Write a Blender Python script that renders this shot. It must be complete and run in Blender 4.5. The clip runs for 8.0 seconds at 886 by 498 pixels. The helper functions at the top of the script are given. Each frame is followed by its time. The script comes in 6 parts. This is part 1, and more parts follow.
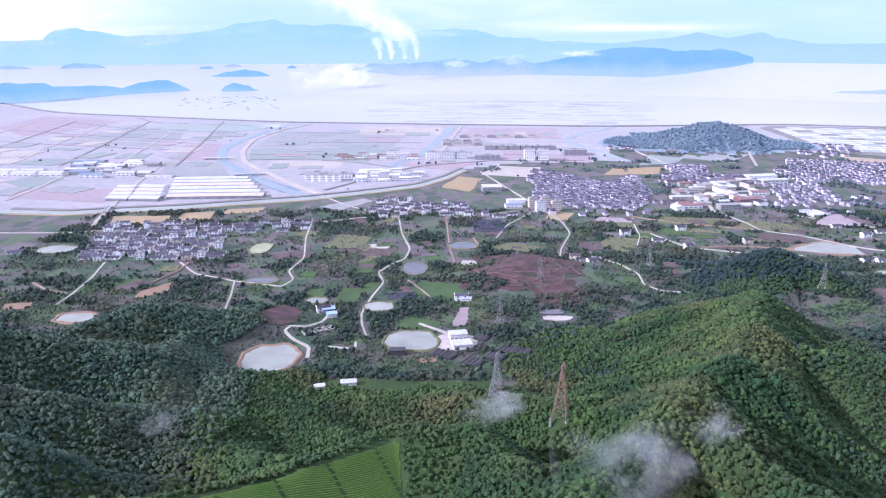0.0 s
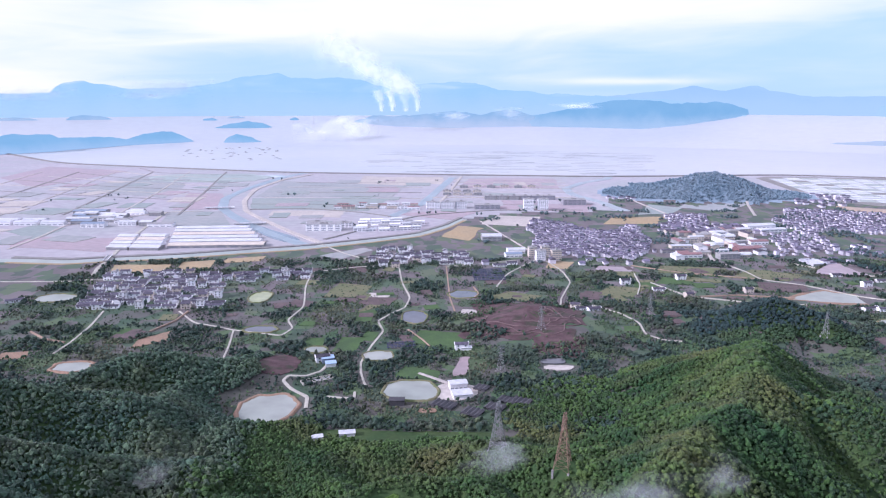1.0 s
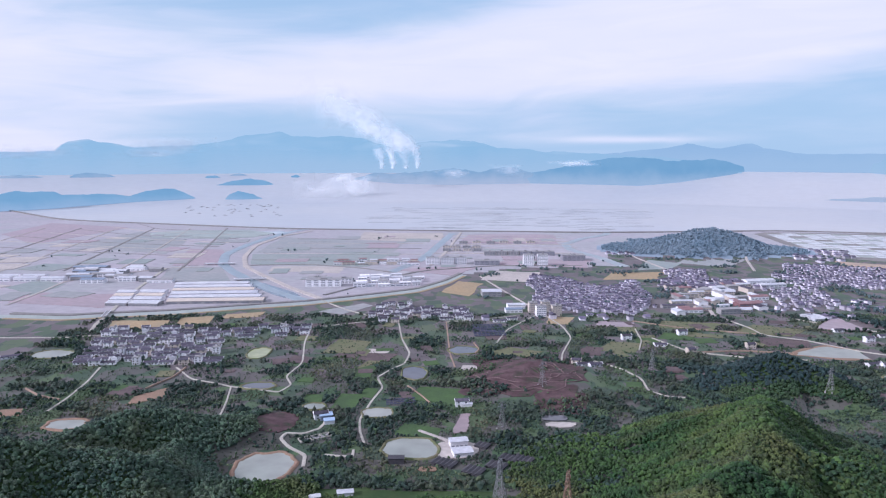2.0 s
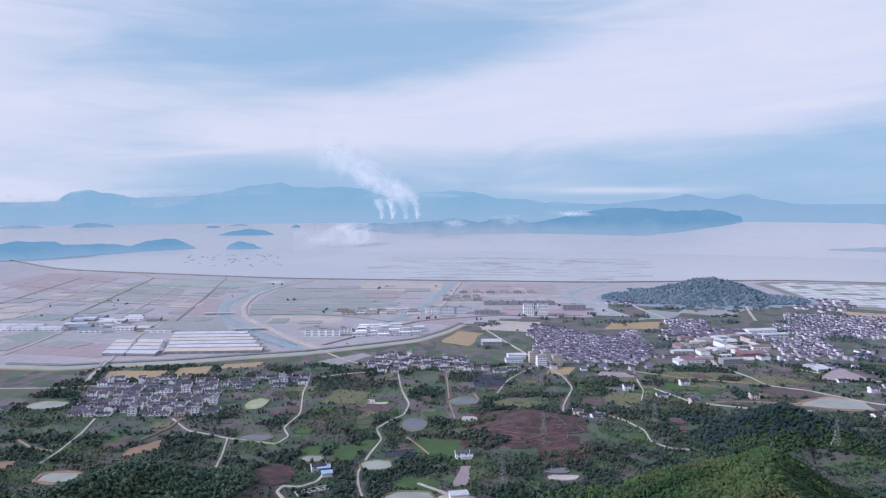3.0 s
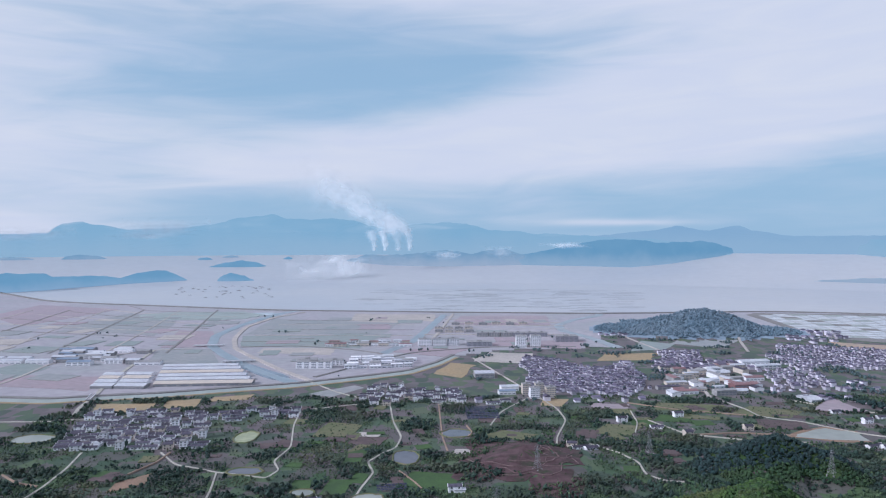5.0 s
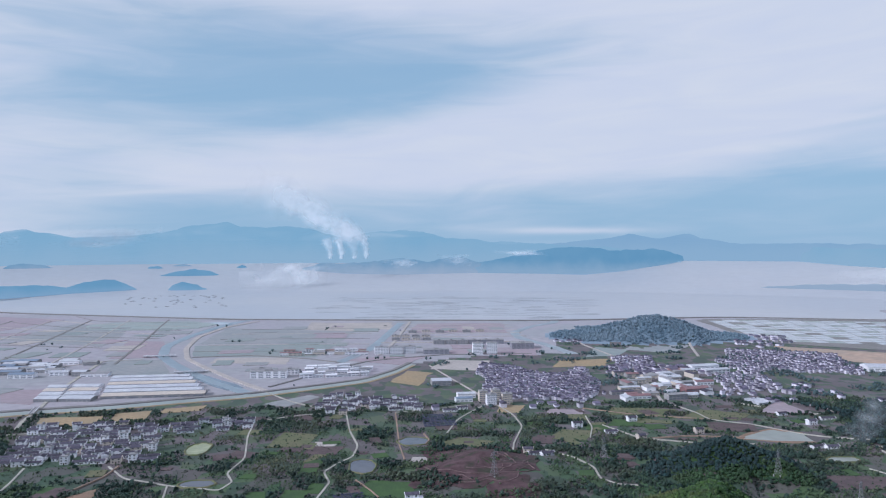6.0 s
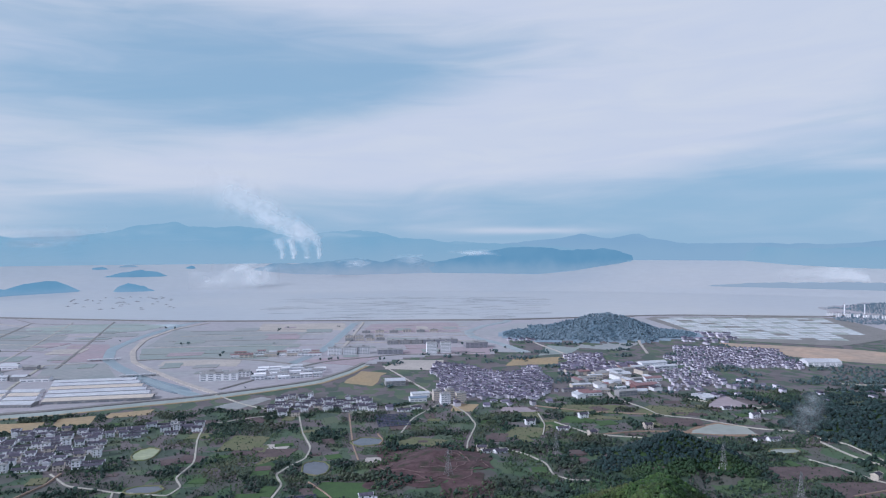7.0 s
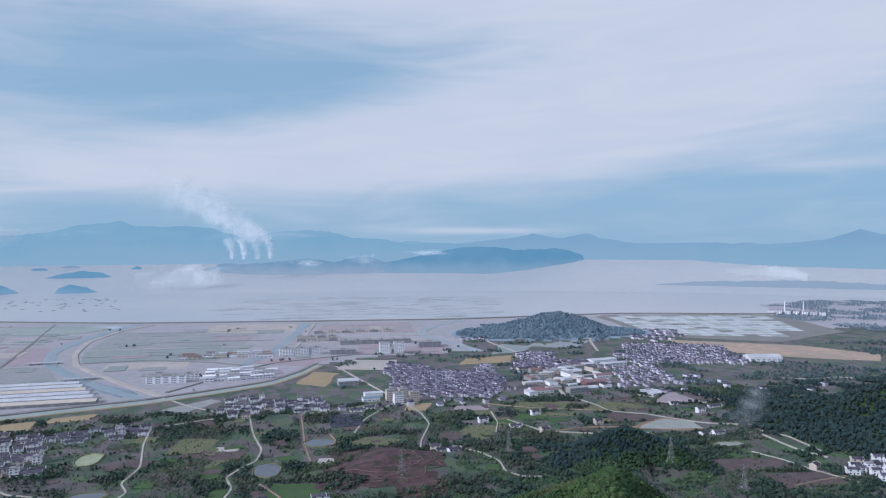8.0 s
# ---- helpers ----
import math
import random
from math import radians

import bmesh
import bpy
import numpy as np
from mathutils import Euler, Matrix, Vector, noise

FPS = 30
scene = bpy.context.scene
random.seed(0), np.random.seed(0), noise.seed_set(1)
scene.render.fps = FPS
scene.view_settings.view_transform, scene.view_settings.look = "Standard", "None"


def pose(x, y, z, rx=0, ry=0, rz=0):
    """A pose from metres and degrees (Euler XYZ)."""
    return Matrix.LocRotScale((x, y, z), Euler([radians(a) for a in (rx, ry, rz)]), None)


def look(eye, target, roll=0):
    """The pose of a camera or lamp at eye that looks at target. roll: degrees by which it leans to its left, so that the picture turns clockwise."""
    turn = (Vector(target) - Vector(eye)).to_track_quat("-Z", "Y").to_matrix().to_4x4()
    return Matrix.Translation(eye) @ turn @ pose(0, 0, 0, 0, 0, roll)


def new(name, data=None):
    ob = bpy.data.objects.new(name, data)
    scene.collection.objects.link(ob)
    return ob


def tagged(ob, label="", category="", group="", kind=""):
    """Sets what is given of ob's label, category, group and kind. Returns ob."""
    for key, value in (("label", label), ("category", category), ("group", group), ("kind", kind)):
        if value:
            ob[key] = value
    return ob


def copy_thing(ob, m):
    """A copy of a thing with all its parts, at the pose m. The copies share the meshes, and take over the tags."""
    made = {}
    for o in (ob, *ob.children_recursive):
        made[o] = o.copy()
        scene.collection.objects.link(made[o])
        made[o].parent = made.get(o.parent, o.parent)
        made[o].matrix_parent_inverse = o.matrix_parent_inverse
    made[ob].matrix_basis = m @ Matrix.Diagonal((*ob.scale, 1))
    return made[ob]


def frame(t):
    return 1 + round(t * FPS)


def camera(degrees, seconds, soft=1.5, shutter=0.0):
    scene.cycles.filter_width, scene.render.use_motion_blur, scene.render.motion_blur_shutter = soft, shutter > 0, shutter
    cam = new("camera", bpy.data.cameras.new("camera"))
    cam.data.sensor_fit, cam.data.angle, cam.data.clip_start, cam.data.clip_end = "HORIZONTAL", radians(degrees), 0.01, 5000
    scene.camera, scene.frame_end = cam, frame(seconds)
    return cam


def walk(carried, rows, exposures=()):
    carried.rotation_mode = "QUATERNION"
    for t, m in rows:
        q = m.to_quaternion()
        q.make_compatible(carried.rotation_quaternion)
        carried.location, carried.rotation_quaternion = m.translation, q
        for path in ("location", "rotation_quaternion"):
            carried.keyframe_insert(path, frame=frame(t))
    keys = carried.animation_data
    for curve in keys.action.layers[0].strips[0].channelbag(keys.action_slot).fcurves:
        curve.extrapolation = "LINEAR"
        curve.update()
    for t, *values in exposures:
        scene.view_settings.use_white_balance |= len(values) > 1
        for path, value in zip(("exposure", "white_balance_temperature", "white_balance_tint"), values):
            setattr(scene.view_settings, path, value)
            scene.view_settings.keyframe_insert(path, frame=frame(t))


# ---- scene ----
cam = camera(64.7, 8.0, 1.2)
rows = [
    (0, pose(0.77, 1.80, 264.52, 73.622, -0.051, 0.066)),
    (0.5, pose(0.92, 1.75, 264.09, 75.498, -0.056, 0.087)),
    (1, pose(0.75, 1.52, 263.54, 77.683, -0.075, 0.071)),
    (1.5, pose(0.43, 1.16, 262.91, 79.957, -0.039, 0.046)),
    (3, pose(0.19, 0.06, 261.07, 86.388, -0.021, 0.010)),
    (3.5, pose(0.15, 0.03, 260.69, 87.544, 0.009, -0.005)),
    (4, pose(0.06, 0.04, 260.33, 87.706, 0.003, -0.017)),
    (4.5, pose(-0.00, -0.00, 260.00, 88.334, -0.000, 0.000)),
    (6, pose(-0.06, -0.80, 258.56, 89.665, 0.045, -4.174)),
    (6.5, pose(0.03, -0.81, 258.16, 89.675, 0.086, -6.145)),
    (7, pose(0.03, -0.67, 257.75, 89.667, 0.117, -7.953)),
    (7.5, pose(-0.10, -0.55, 257.09, 89.659, 0.153, -9.873)),
    (8, pose(-0.03, -0.41, 256.18, 89.668, 0.156, -11.787)),
]
walk(cam, rows, exposures=[(0.0, 0.58, 5620, 29), (1.5, 0.15, 5830, 24), (3.0, -0.19, 5730, 19), (4.5, -0.27, 5700, 15), (8.0, -0.41, 5600, 12)])

# ---------------------------------------------------------------- light
SUN_AZ, SUN_EL = radians(-110), radians(28)
world = bpy.data.worlds.new("sky")
scene.world = world
world.use_nodes = True
wn, wl = world.node_tree.nodes, world.node_tree.links
wn.clear()


def wmath(op, a, b=None):
    n = wn.new("ShaderNodeMath")
    n.operation = op
    for i, v in enumerate((a, b)):
        if v is None:
            continue
        if isinstance(v, (int, float)):
            n.inputs[i].default_value = v
        else:
            wl.new(v, n.inputs[i])
    return n.outputs[0]


sky = wn.new("ShaderNodeTexSky")
sky.sky_type, sky.sun_disc, sky.sun_elevation, sky.sun_rotation = "NISHITA", False, SUN_EL, SUN_AZ
sky.air_density, sky.dust_density, sky.ozone_density = 1.0, 0.6, 2.0
coord = wn.new("ShaderNodeTexCoord")
sep = wn.new("ShaderNodeSeparateXYZ")
wl.new(coord.outputs["Generated"], sep.inputs[0])
az = wmath("ARCTAN2", sep.outputs[0], sep.outputs[1])
el = sep.outputs[2]


def sky_noise(sa, se, lift, detail, rough, warp):
    """Long flat streaks of noise over azimuth and height."""
    com = wn.new("ShaderNodeCombineXYZ")
    wl.new(wmath("MULTIPLY", az, sa), com.inputs[0])
    wl.new(wmath("MULTIPLY", wmath("SUBTRACT", el, wmath("MULTIPLY", az, 0.03)), se), com.inputs[1])
    com.inputs[2].default_value = lift
    t = wn.new("ShaderNodeTexNoise")
    t.inputs["Scale"].default_value, t.inputs["Detail"].default_value, t.inputs["Roughness"].default_value, t.inputs["Distortion"].default_value = 1.0, detail, rough, warp
    wl.new(com.outputs[0], t.inputs["Vector"])
    return wmath("SUBTRACT", t.outputs[0], 0.5)


def cloud_bank(a0, e0, wa, we, tilt):
    """Soft long bank of cloud round azimuth a0, in degrees, and height e0."""
    da = wmath("SUBTRACT", az, radians(a0))
    de = wmath("SUBTRACT", wmath("SUBTRACT", el, e0), wmath("MULTIPLY", da, tilt))
    q = wmath("ADD", wmath("POWER", wmath("DIVIDE", wmath("ABSOLUTE", da), radians(wa)), 2.0), wmath("POWER", wmath("DIVIDE", wmath("ABSOLUTE", de), we), 2.0))
    return wmath("POWER", 2.718, wmath("MULTIPLY", q, -1.0))


broad = sky_noise(2.2, 11.0, 3.7, 5.0, 0.45, 0.5)
streaks = sky_noise(5.0, 34.0, 1.2, 5.0, 0.5, 0.9)
banks = wmath("MULTIPLY", cloud_bank(7, 0.130, 23, 0.050, 0.05), 1.15)
for weight, args in ((0.8, (24, 0.195, 18, 0.075, 0.10)), (1.05, (44, 0.29, 22, 0.105, 0.0)), (0.8, (8, 0.34, 32, 0.055, 0.0)), (0.85, (-37, 0.17, 14, 0.26, 0.0)), (0.6, (15, 0.020, 6, 0.0055, 0.0)), (0.45, (-14, 0.090, 10, 0.022, 0.12)), (0.45, (-31, 0.018, 5, 0.016, 0.0)), (0.35, (41, 0.10, 6, 0.012, 0.0))):
    banks = wmath("ADD", banks, wmath("MULTIPLY", cloud_bank(*args), weight))
aloft = wn.new("ShaderNodeMapRange")
aloft.inputs["From Min"].default_value, aloft.inputs["From Max"].default_value = 0.30, 0.55
aloft.inputs["To Max"].default_value = 0.6
wl.new(el, aloft.inputs["Value"])
mask = wmath("ADD", wmath("ADD", banks, aloft.outputs[0]), wmath("ADD", wmath("MULTIPLY", wmath("ADD", broad, 0.06), 0.85), wmath("MULTIPLY", streaks, 0.75)))
ramp = wn.new("ShaderNodeMapRange")
ramp.interpolation_type = "SMOOTHSTEP"
ramp.inputs["From Min"].default_value, ramp.inputs["From Max"].default_value = -0.1, 0.95
ramp.inputs["To Min"].default_value, ramp.inputs["To Max"].default_value = 0.16, 0.97
wl.new(mask, ramp.inputs["Value"])
bg_sky = wn.new("ShaderNodeBackground")
bg_sky.inputs[1].default_value = 0.14
wl.new(sky.outputs[0], bg_sky.inputs[0])
bg_low = wn.new("ShaderNodeBackground")
bg_low.inputs[0].default_value, bg_low.inputs[1].default_value = (0.285, 0.49, 0.635, 1), 1.12
low = wn.new("ShaderNodeMixShader")
wl.new(wmath("MULTIPLY", wmath("POWER", 2.718, wmath("MULTIPLY", wmath("POWER", wmath("DIVIDE", wmath("ABSOLUTE", el), 0.6), 2.0), -1.0)), 0.95), low.inputs[0])
wl.new(bg_sky.outputs[0], low.inputs[1])
wl.new(bg_low.outputs[0], low.inputs[2])
grey = wn.new("ShaderNodeMix")
grey.data_type = "RGBA"
wl.new(wmath("ADD", wmath("MULTIPLY", sky_noise(4.0, 26.0, 8.1, 6.0, 0.55, 1.2), 1.6), 0.5), grey.inputs[0])
grey.inputs[6].default_value, grey.inputs[7].default_value = (0.575, 0.60, 0.665, 1), (0.66, 0.66, 0.665, 1)
bg_cloud = wn.new("ShaderNodeBackground")
bg_cloud.inputs[1].default_value = 1.33
wl.new(grey.outputs[2], bg_cloud.inputs[0])
mixs = wn.new("ShaderNodeMixShader")
wl.new(ramp.outputs[0], mixs.inputs[0])
wl.new(low.outputs[0], mixs.inputs[1])
wl.new(bg_cloud.outputs[0], mixs.inputs[2])
outw = wn.new("ShaderNodeOutputWorld")
wl.new(mixs.outputs[0], outw.inputs[0])

lamp = bpy.data.lights.new("sun", "SUN")
lamp.energy, lamp.angle, lamp.color = 3.5, radians(4), (1.0, 0.97, 0.95)
sun = new("sun", lamp)
sun_dir = Vector((math.sin(SUN_AZ) * math.cos(SUN_EL), math.cos(SUN_AZ) * math.cos(SUN_EL), math.sin(SUN_EL)))
sun.matrix_basis = look(sun_dir * 3000, (0, 0, 0))


# ---------------------------------------------------------------- materials
def material(name, a, b, scale=0.2, rough=0.9, spec=0.3, fine=None, bump=0.0, bump_scale=2.0, metallic=0.0, island=0.0, patch=None, random_tint=0.0, haze_sheen=0.0, grain_by=0.22):
    """Two-tone noise at one scale, a finer grain over it, and fine relief. patch: (colour, scale, amount) of a third, larger stain."""
    m = bpy.data.materials.new(name)
    m.use_nodes = True
    n, l = m.node_tree.nodes, m.node_tree.links
    bsdf = n["Principled BSDF"]
    bsdf.inputs["Roughness"].default_value = rough
    bsdf.inputs["Specular IOR Level"].default_value = spec
    bsdf.inputs["Metallic"].default_value = metallic
    # Pale blue sheen imitates haze, growing at grazing view.
    bsdf.inputs["Sheen Weight"].default_value, bsdf.inputs["Sheen Roughness"].default_value = haze_sheen, 0.55
    bsdf.inputs["Sheen Tint"].default_value = (0.80, 0.84, 1.0, 1)
    geo = n.new("ShaderNodeNewGeometry")

    def noise_tex(s, detail=4.0):
        t = n.new("ShaderNodeTexNoise")
        t.inputs["Scale"].default_value, t.inputs["Detail"].default_value = s, detail
        l.new(geo.outputs["Position"], t.inputs["Vector"])
        return t.outputs[0]

    def stretch(v, lo, hi):
        r = n.new("ShaderNodeMapRange")
        r.inputs["From Min"].default_value, r.inputs["From Max"].default_value = lo, hi
        l.new(v, r.inputs["Value"])
        return r.outputs[0]

    def mix(f, x, y, kind="MIX"):
        q = n.new("ShaderNodeMix")
        q.data_type, q.blend_type = "RGBA", kind
        if isinstance(f, float):
            q.inputs[0].default_value = f
        else:
            l.new(f, q.inputs[0])
        for i, v in ((6, x), (7, y)):
            if isinstance(v, tuple):
                q.inputs[i].default_value = (*v, 1)
            else:
                l.new(v, q.inputs[i])
        return q.outputs[2]

    col = mix(stretch(noise_tex(scale), 0.35, 0.65), a, b)
    if patch:
        col = mix(stretch(noise_tex(patch[1], 3.0), 0.5, 0.5 + 0.25 / patch[2]), col, patch[0])
    g = stretch(noise_tex(fine or scale * 9, 3.0), 0.2, 0.8)
    grain = n.new("ShaderNodeMix")
    grain.data_type = "FLOAT"
    l.new(g, grain.inputs[0])
    grain.inputs[2].default_value, grain.inputs[3].default_value = 1 - grain_by, 1 + grain_by
    hsv = n.new("ShaderNodeHueSaturation")
    l.new(col, hsv.inputs["Color"])
    val = grain.outputs[0]
    if island or random_tint:
        if island:
            src, amt = geo.outputs["Random Per Island"], island
        else:
            src, amt = n.new("ShaderNodeObjectInfo").outputs["Random"], random_tint
        r = n.new("ShaderNodeMapRange")
        r.inputs["To Min"].default_value, r.inputs["To Max"].default_value = 1 - amt, 1 + amt
        l.new(src, r.inputs["Value"])
        mu = n.new("ShaderNodeMath")
        mu.operation = "MULTIPLY"
        l.new(val, mu.inputs[0])
        l.new(r.outputs[0], mu.inputs[1])
        val = mu.outputs[0]
    l.new(val, hsv.inputs["Value"])
    l.new(hsv.outputs[0], bsdf.inputs["Base Color"])
    if bump:
        bp = n.new("ShaderNodeBump")
        bp.inputs["Strength"].default_value, bp.inputs["Distance"].default_value = bump, 1.0
        l.new(noise_tex(bump_scale, 5.0), bp.inputs["Height"])
        l.new(bp.outputs[0], bsdf.inputs["Normal"])
    return m


# Pale lilac base: haze over the far flats put into the soil colour.
M_flat = material("haze-tinted reclaimed land", (0.30, 0.248, 0.262), (0.245, 0.240, 0.228), 0.006, 0.85, 0.5, 0.05, patch=((0.36, 0.298, 0.312), 0.003, 1.0), haze_sheen=0.25)
M_forest_floor = material("forest floor", (0.034, 0.068, 0.026), (0.056, 0.086, 0.034), 0.03, 0.95, 0.2, 0.3)
M_leaf = material("broadleaf foliage", (0.017, 0.055, 0.016), (0.055, 0.105, 0.024), 0.020, 0.7, 0.3, 0.9, bump=0.8, bump_scale=2.2, island=0.45, patch=((0.130, 0.116, 0.044), 0.011, 0.8), haze_sheen=0.04)
# Darker copy of M_leaf: the ridge's unlit side put into the leaf colour.
M_leaf_shade = material("shade-toned broadleaf foliage", (0.018, 0.048, 0.022), (0.042, 0.080, 0.032), 0.022, 0.75, 0.3, 0.9, bump=0.8, bump_scale=2.2, island=0.45, patch=((0.070, 0.078, 0.036), 0.014, 0.8), haze_sheen=0.04)
M_leaf_dark = material("dark pine foliage", (0.036, 0.078, 0.052), (0.070, 0.115, 0.064), 0.025, 0.75, 0.3, 0.9, bump=0.8, bump_scale=2.2, island=0.5, patch=((0.090, 0.098, 0.042), 0.016, 1.0), haze_sheen=0.10)
# Blue channel raised to put haze into the pine colour.
M_pine_deep = material("deep pine foliage with haze blue", (0.013, 0.033, 0.034), (0.026, 0.050, 0.046), 0.025, 0.8, 0.3, 0.9, bump=0.8, bump_scale=2.0, island=0.4, haze_sheen=0.05)
# Pale blue base: distance haze put into the leaf colour.
M_leaf_bay = material("haze-tinted broadleaf foliage", (0.092, 0.150, 0.195), (0.130, 0.182, 0.222), 0.01, 0.8, 0.4, 0.1, island=0.2, haze_sheen=0.3)
# Blue raised slightly here too, for haze over the groves.
M_grove = material("dark grove foliage", (0.012, 0.031, 0.024), (0.028, 0.051, 0.034), 0.02, 0.8, 0.3, 0.9, island=0.45, patch=((0.075, 0.080, 0.045), 0.012, 1.0), haze_sheen=0.08)
M_orchard = material("orchard foliage", (0.027, 0.060, 0.028), (0.060, 0.092, 0.040), 0.02, 0.8, 0.3, 0.9, island=0.45, patch=((0.095, 0.085, 0.055), 0.012, 1.0), haze_sheen=0.08)
# Greyed, bluish base: haze round the far towns put into the leaf colour.
M_leaf_far = material("haze-greyed foliage", (0.032, 0.064, 0.068), (0.058, 0.090, 0.090), 0.01, 0.8, 0.4, 0.1, island=0.35, haze_sheen=0.2)


def plain_material(name, a, b, tones):
    """Farmland: a patchwork of small plots, each with its own tone, broken by grass and bare soil."""
    m = material(name, a, b, 0.012, 0.95, 0.4, 0.12, patch=((0.21, 0.16, 0.16), 0.016, 0.5), haze_sheen=0.06)
    n, l = m.node_tree.nodes, m.node_tree.links
    bsdf = n["Principled BSDF"]
    base = bsdf.inputs["Base Color"].links[0].from_socket
    geo = n.new("ShaderNodeNewGeometry")
    warp = n.new("ShaderNodeTexNoise")
    warp.inputs["Scale"].default_value = 0.02
    l.new(geo.outputs["Position"], warp.inputs["Vector"])
    sc = n.new("ShaderNodeVectorMath")
    sc.operation = "MULTIPLY_ADD"
    l.new(warp.outputs["Color"], sc.inputs[0])
    sc.inputs[1].default_value = (30, 30, 0)
    l.new(geo.outputs["Position"], sc.inputs[2])
    flat = n.new("ShaderNodeVectorMath")
    flat.operation = "MULTIPLY"
    l.new(sc.outputs[0], flat.inputs[0])
    flat.inputs[1].default_value = (1, 0.7, 0)
    vor = n.new("ShaderNodeTexVoronoi")
    vor.distance = "CHEBYCHEV"
    vor.inputs["Scale"].default_value = 0.05
    l.new(flat.outputs[0], vor.inputs["Vector"])
    sepc = n.new("ShaderNodeSeparateColor")
    l.new(vor.outputs["Color"], sepc.inputs[0])
    rampc = n.new("ShaderNodeValToRGB")
    rampc.color_ramp.interpolation = "CONSTANT"
    els = rampc.color_ramp.elements
    els[0].color, els[1].position, els[1].color = (*tones[0], 1), 0.16, (*tones[1], 1)
    for k, c in enumerate(tones[2:]):
        e = els.new(0.30 + 0.13 * k)
        e.color = (*c, 1)
    l.new(sepc.outputs[0], rampc.inputs[0])
    q = n.new("ShaderNodeMix")
    q.data_type = "RGBA"
    q.inputs[0].default_value = 0.7
    l.new(base, q.inputs[6])
    l.new(rampc.outputs[0], q.inputs[7])
    l.new(q.outputs[2], bsdf.inputs["Base Color"])
    return m


# Mauve and raised blue in the plot tones carry part of the haze.
M_ground = plain_material("meadow and gardens", (0.038, 0.088, 0.038), (0.072, 0.098, 0.052), ((0.028, 0.064, 0.032), (0.080, 0.064, 0.068), (0.044, 0.096, 0.036), (0.095, 0.074, 0.080), (0.032, 0.060, 0.036), (0.068, 0.112, 0.042), (0.105, 0.086, 0.090)))
M_ground_dry = plain_material("ploughed plots and scrub", (0.048, 0.086, 0.048), (0.096, 0.094, 0.076), ((0.038, 0.070, 0.040), (0.118, 0.086, 0.098), (0.050, 0.092, 0.042), (0.132, 0.098, 0.112), (0.038, 0.062, 0.042), (0.082, 0.115, 0.052), (0.155, 0.120, 0.132)))
M_bark = material("bark", (0.10, 0.075, 0.05), (0.06, 0.045, 0.03), 1.5)
# Pale base puts the sky's reflection into the water colour.
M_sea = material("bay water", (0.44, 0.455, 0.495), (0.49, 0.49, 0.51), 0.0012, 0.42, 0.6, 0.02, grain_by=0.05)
M_pond = material("pond water", (0.26, 0.28, 0.25), (0.31, 0.32, 0.29), 0.01, 0.4, 0.5, 0.05)
M_canal = material("canal water", (0.23, 0.275, 0.31), (0.27, 0.315, 0.345), 0.005, 0.3, 0.5, 0.03)
M_pan = material("shallow pan water", (0.50, 0.52, 0.54), (0.58, 0.58, 0.60), 0.01, 0.25, 0.5, 0.03)
M_sealine = material("wet stakes", (0.30, 0.31, 0.33), (0.36, 0.36, 0.38), 0.02, 0.6)
M_pond_dark = material("dark pond water", (0.09, 0.09, 0.11), (0.12, 0.12, 0.13), 0.01, 0.1, 0.5, 0.05)
M_river = material("river water", (0.27, 0.31, 0.29), (0.32, 0.35, 0.32), 0.005, 0.4, 0.5, 0.03)
M_stubble = material("pale stubble", (0.46, 0.31, 0.215), (0.36, 0.27, 0.20), 0.012, 0.95, 0.3, 0.06, patch=((0.29, 0.235, 0.18), 0.01, 1.0), haze_sheen=0.1)
M_bank = material("pond bank earth", (0.30, 0.19, 0.14), (0.24, 0.17, 0.12), 0.05, 0.95, 0.3)
M_road = material("pale concrete road", (0.47, 0.44, 0.385), (0.36, 0.335, 0.30), 0.05, 0.9, 0.3)
M_dirt = material("dirt track", (0.36, 0.26, 0.20), (0.28, 0.20, 0.16), 0.05, 0.95, 0.3)
M_paddy = material("ripe paddy", (0.38, 0.28, 0.17), (0.33, 0.26, 0.17), 0.02, 0.95, 0.3)
M_green = material("young green crop", (0.070, 0.125, 0.045), (0.055, 0.095, 0.042), 0.05, 0.95, 0.3)
M_red = material("cut red earth", (0.066, 0.038, 0.042), (0.120, 0.074, 0.079), 0.09, 0.95, 0.3, 0.7, patch=((0.036, 0.048, 0.028), 0.06, 1.2))
M_verge = material("grassy pond verge", (0.11, 0.14, 0.06), (0.18, 0.16, 0.10), 0.08, 0.95, 0.3)
M_bench = material("trodden reddish bench", (0.20, 0.135, 0.135), (0.12, 0.08, 0.08), 0.1)
M_tea = material("tea bushes", (0.075, 0.15, 0.028), (0.105, 0.18, 0.04), 0.05, 0.85, 0.3, 1.0)
M_pale = material("pale bare yard", (0.48, 0.43, 0.40), (0.40, 0.36, 0.34), 0.02, 0.95, 0.3)
M_white = material("whitewashed render", (0.82, 0.80, 0.83), (0.74, 0.72, 0.76), 0.15, 0.85, 0.3, random_tint=0.12)
M_cream = material("cream render", (0.60, 0.52, 0.45), (0.54, 0.47, 0.42), 0.1, 0.85, 0.3)
M_tile = material("grey roof tiles", (0.060, 0.054, 0.078), (0.10, 0.09, 0.118), 0.3, 0.8, 0.3, 2.0, random_tint=0.3)
M_metal = material("white sheet roof", (0.58, 0.58, 0.61), (0.48, 0.48, 0.53), 0.03, 0.5, 0.5)
M_bluemetal = material("blue sheet roof", (0.19, 0.24, 0.32), (0.22, 0.27, 0.35), 0.05, 0.5, 0.5)
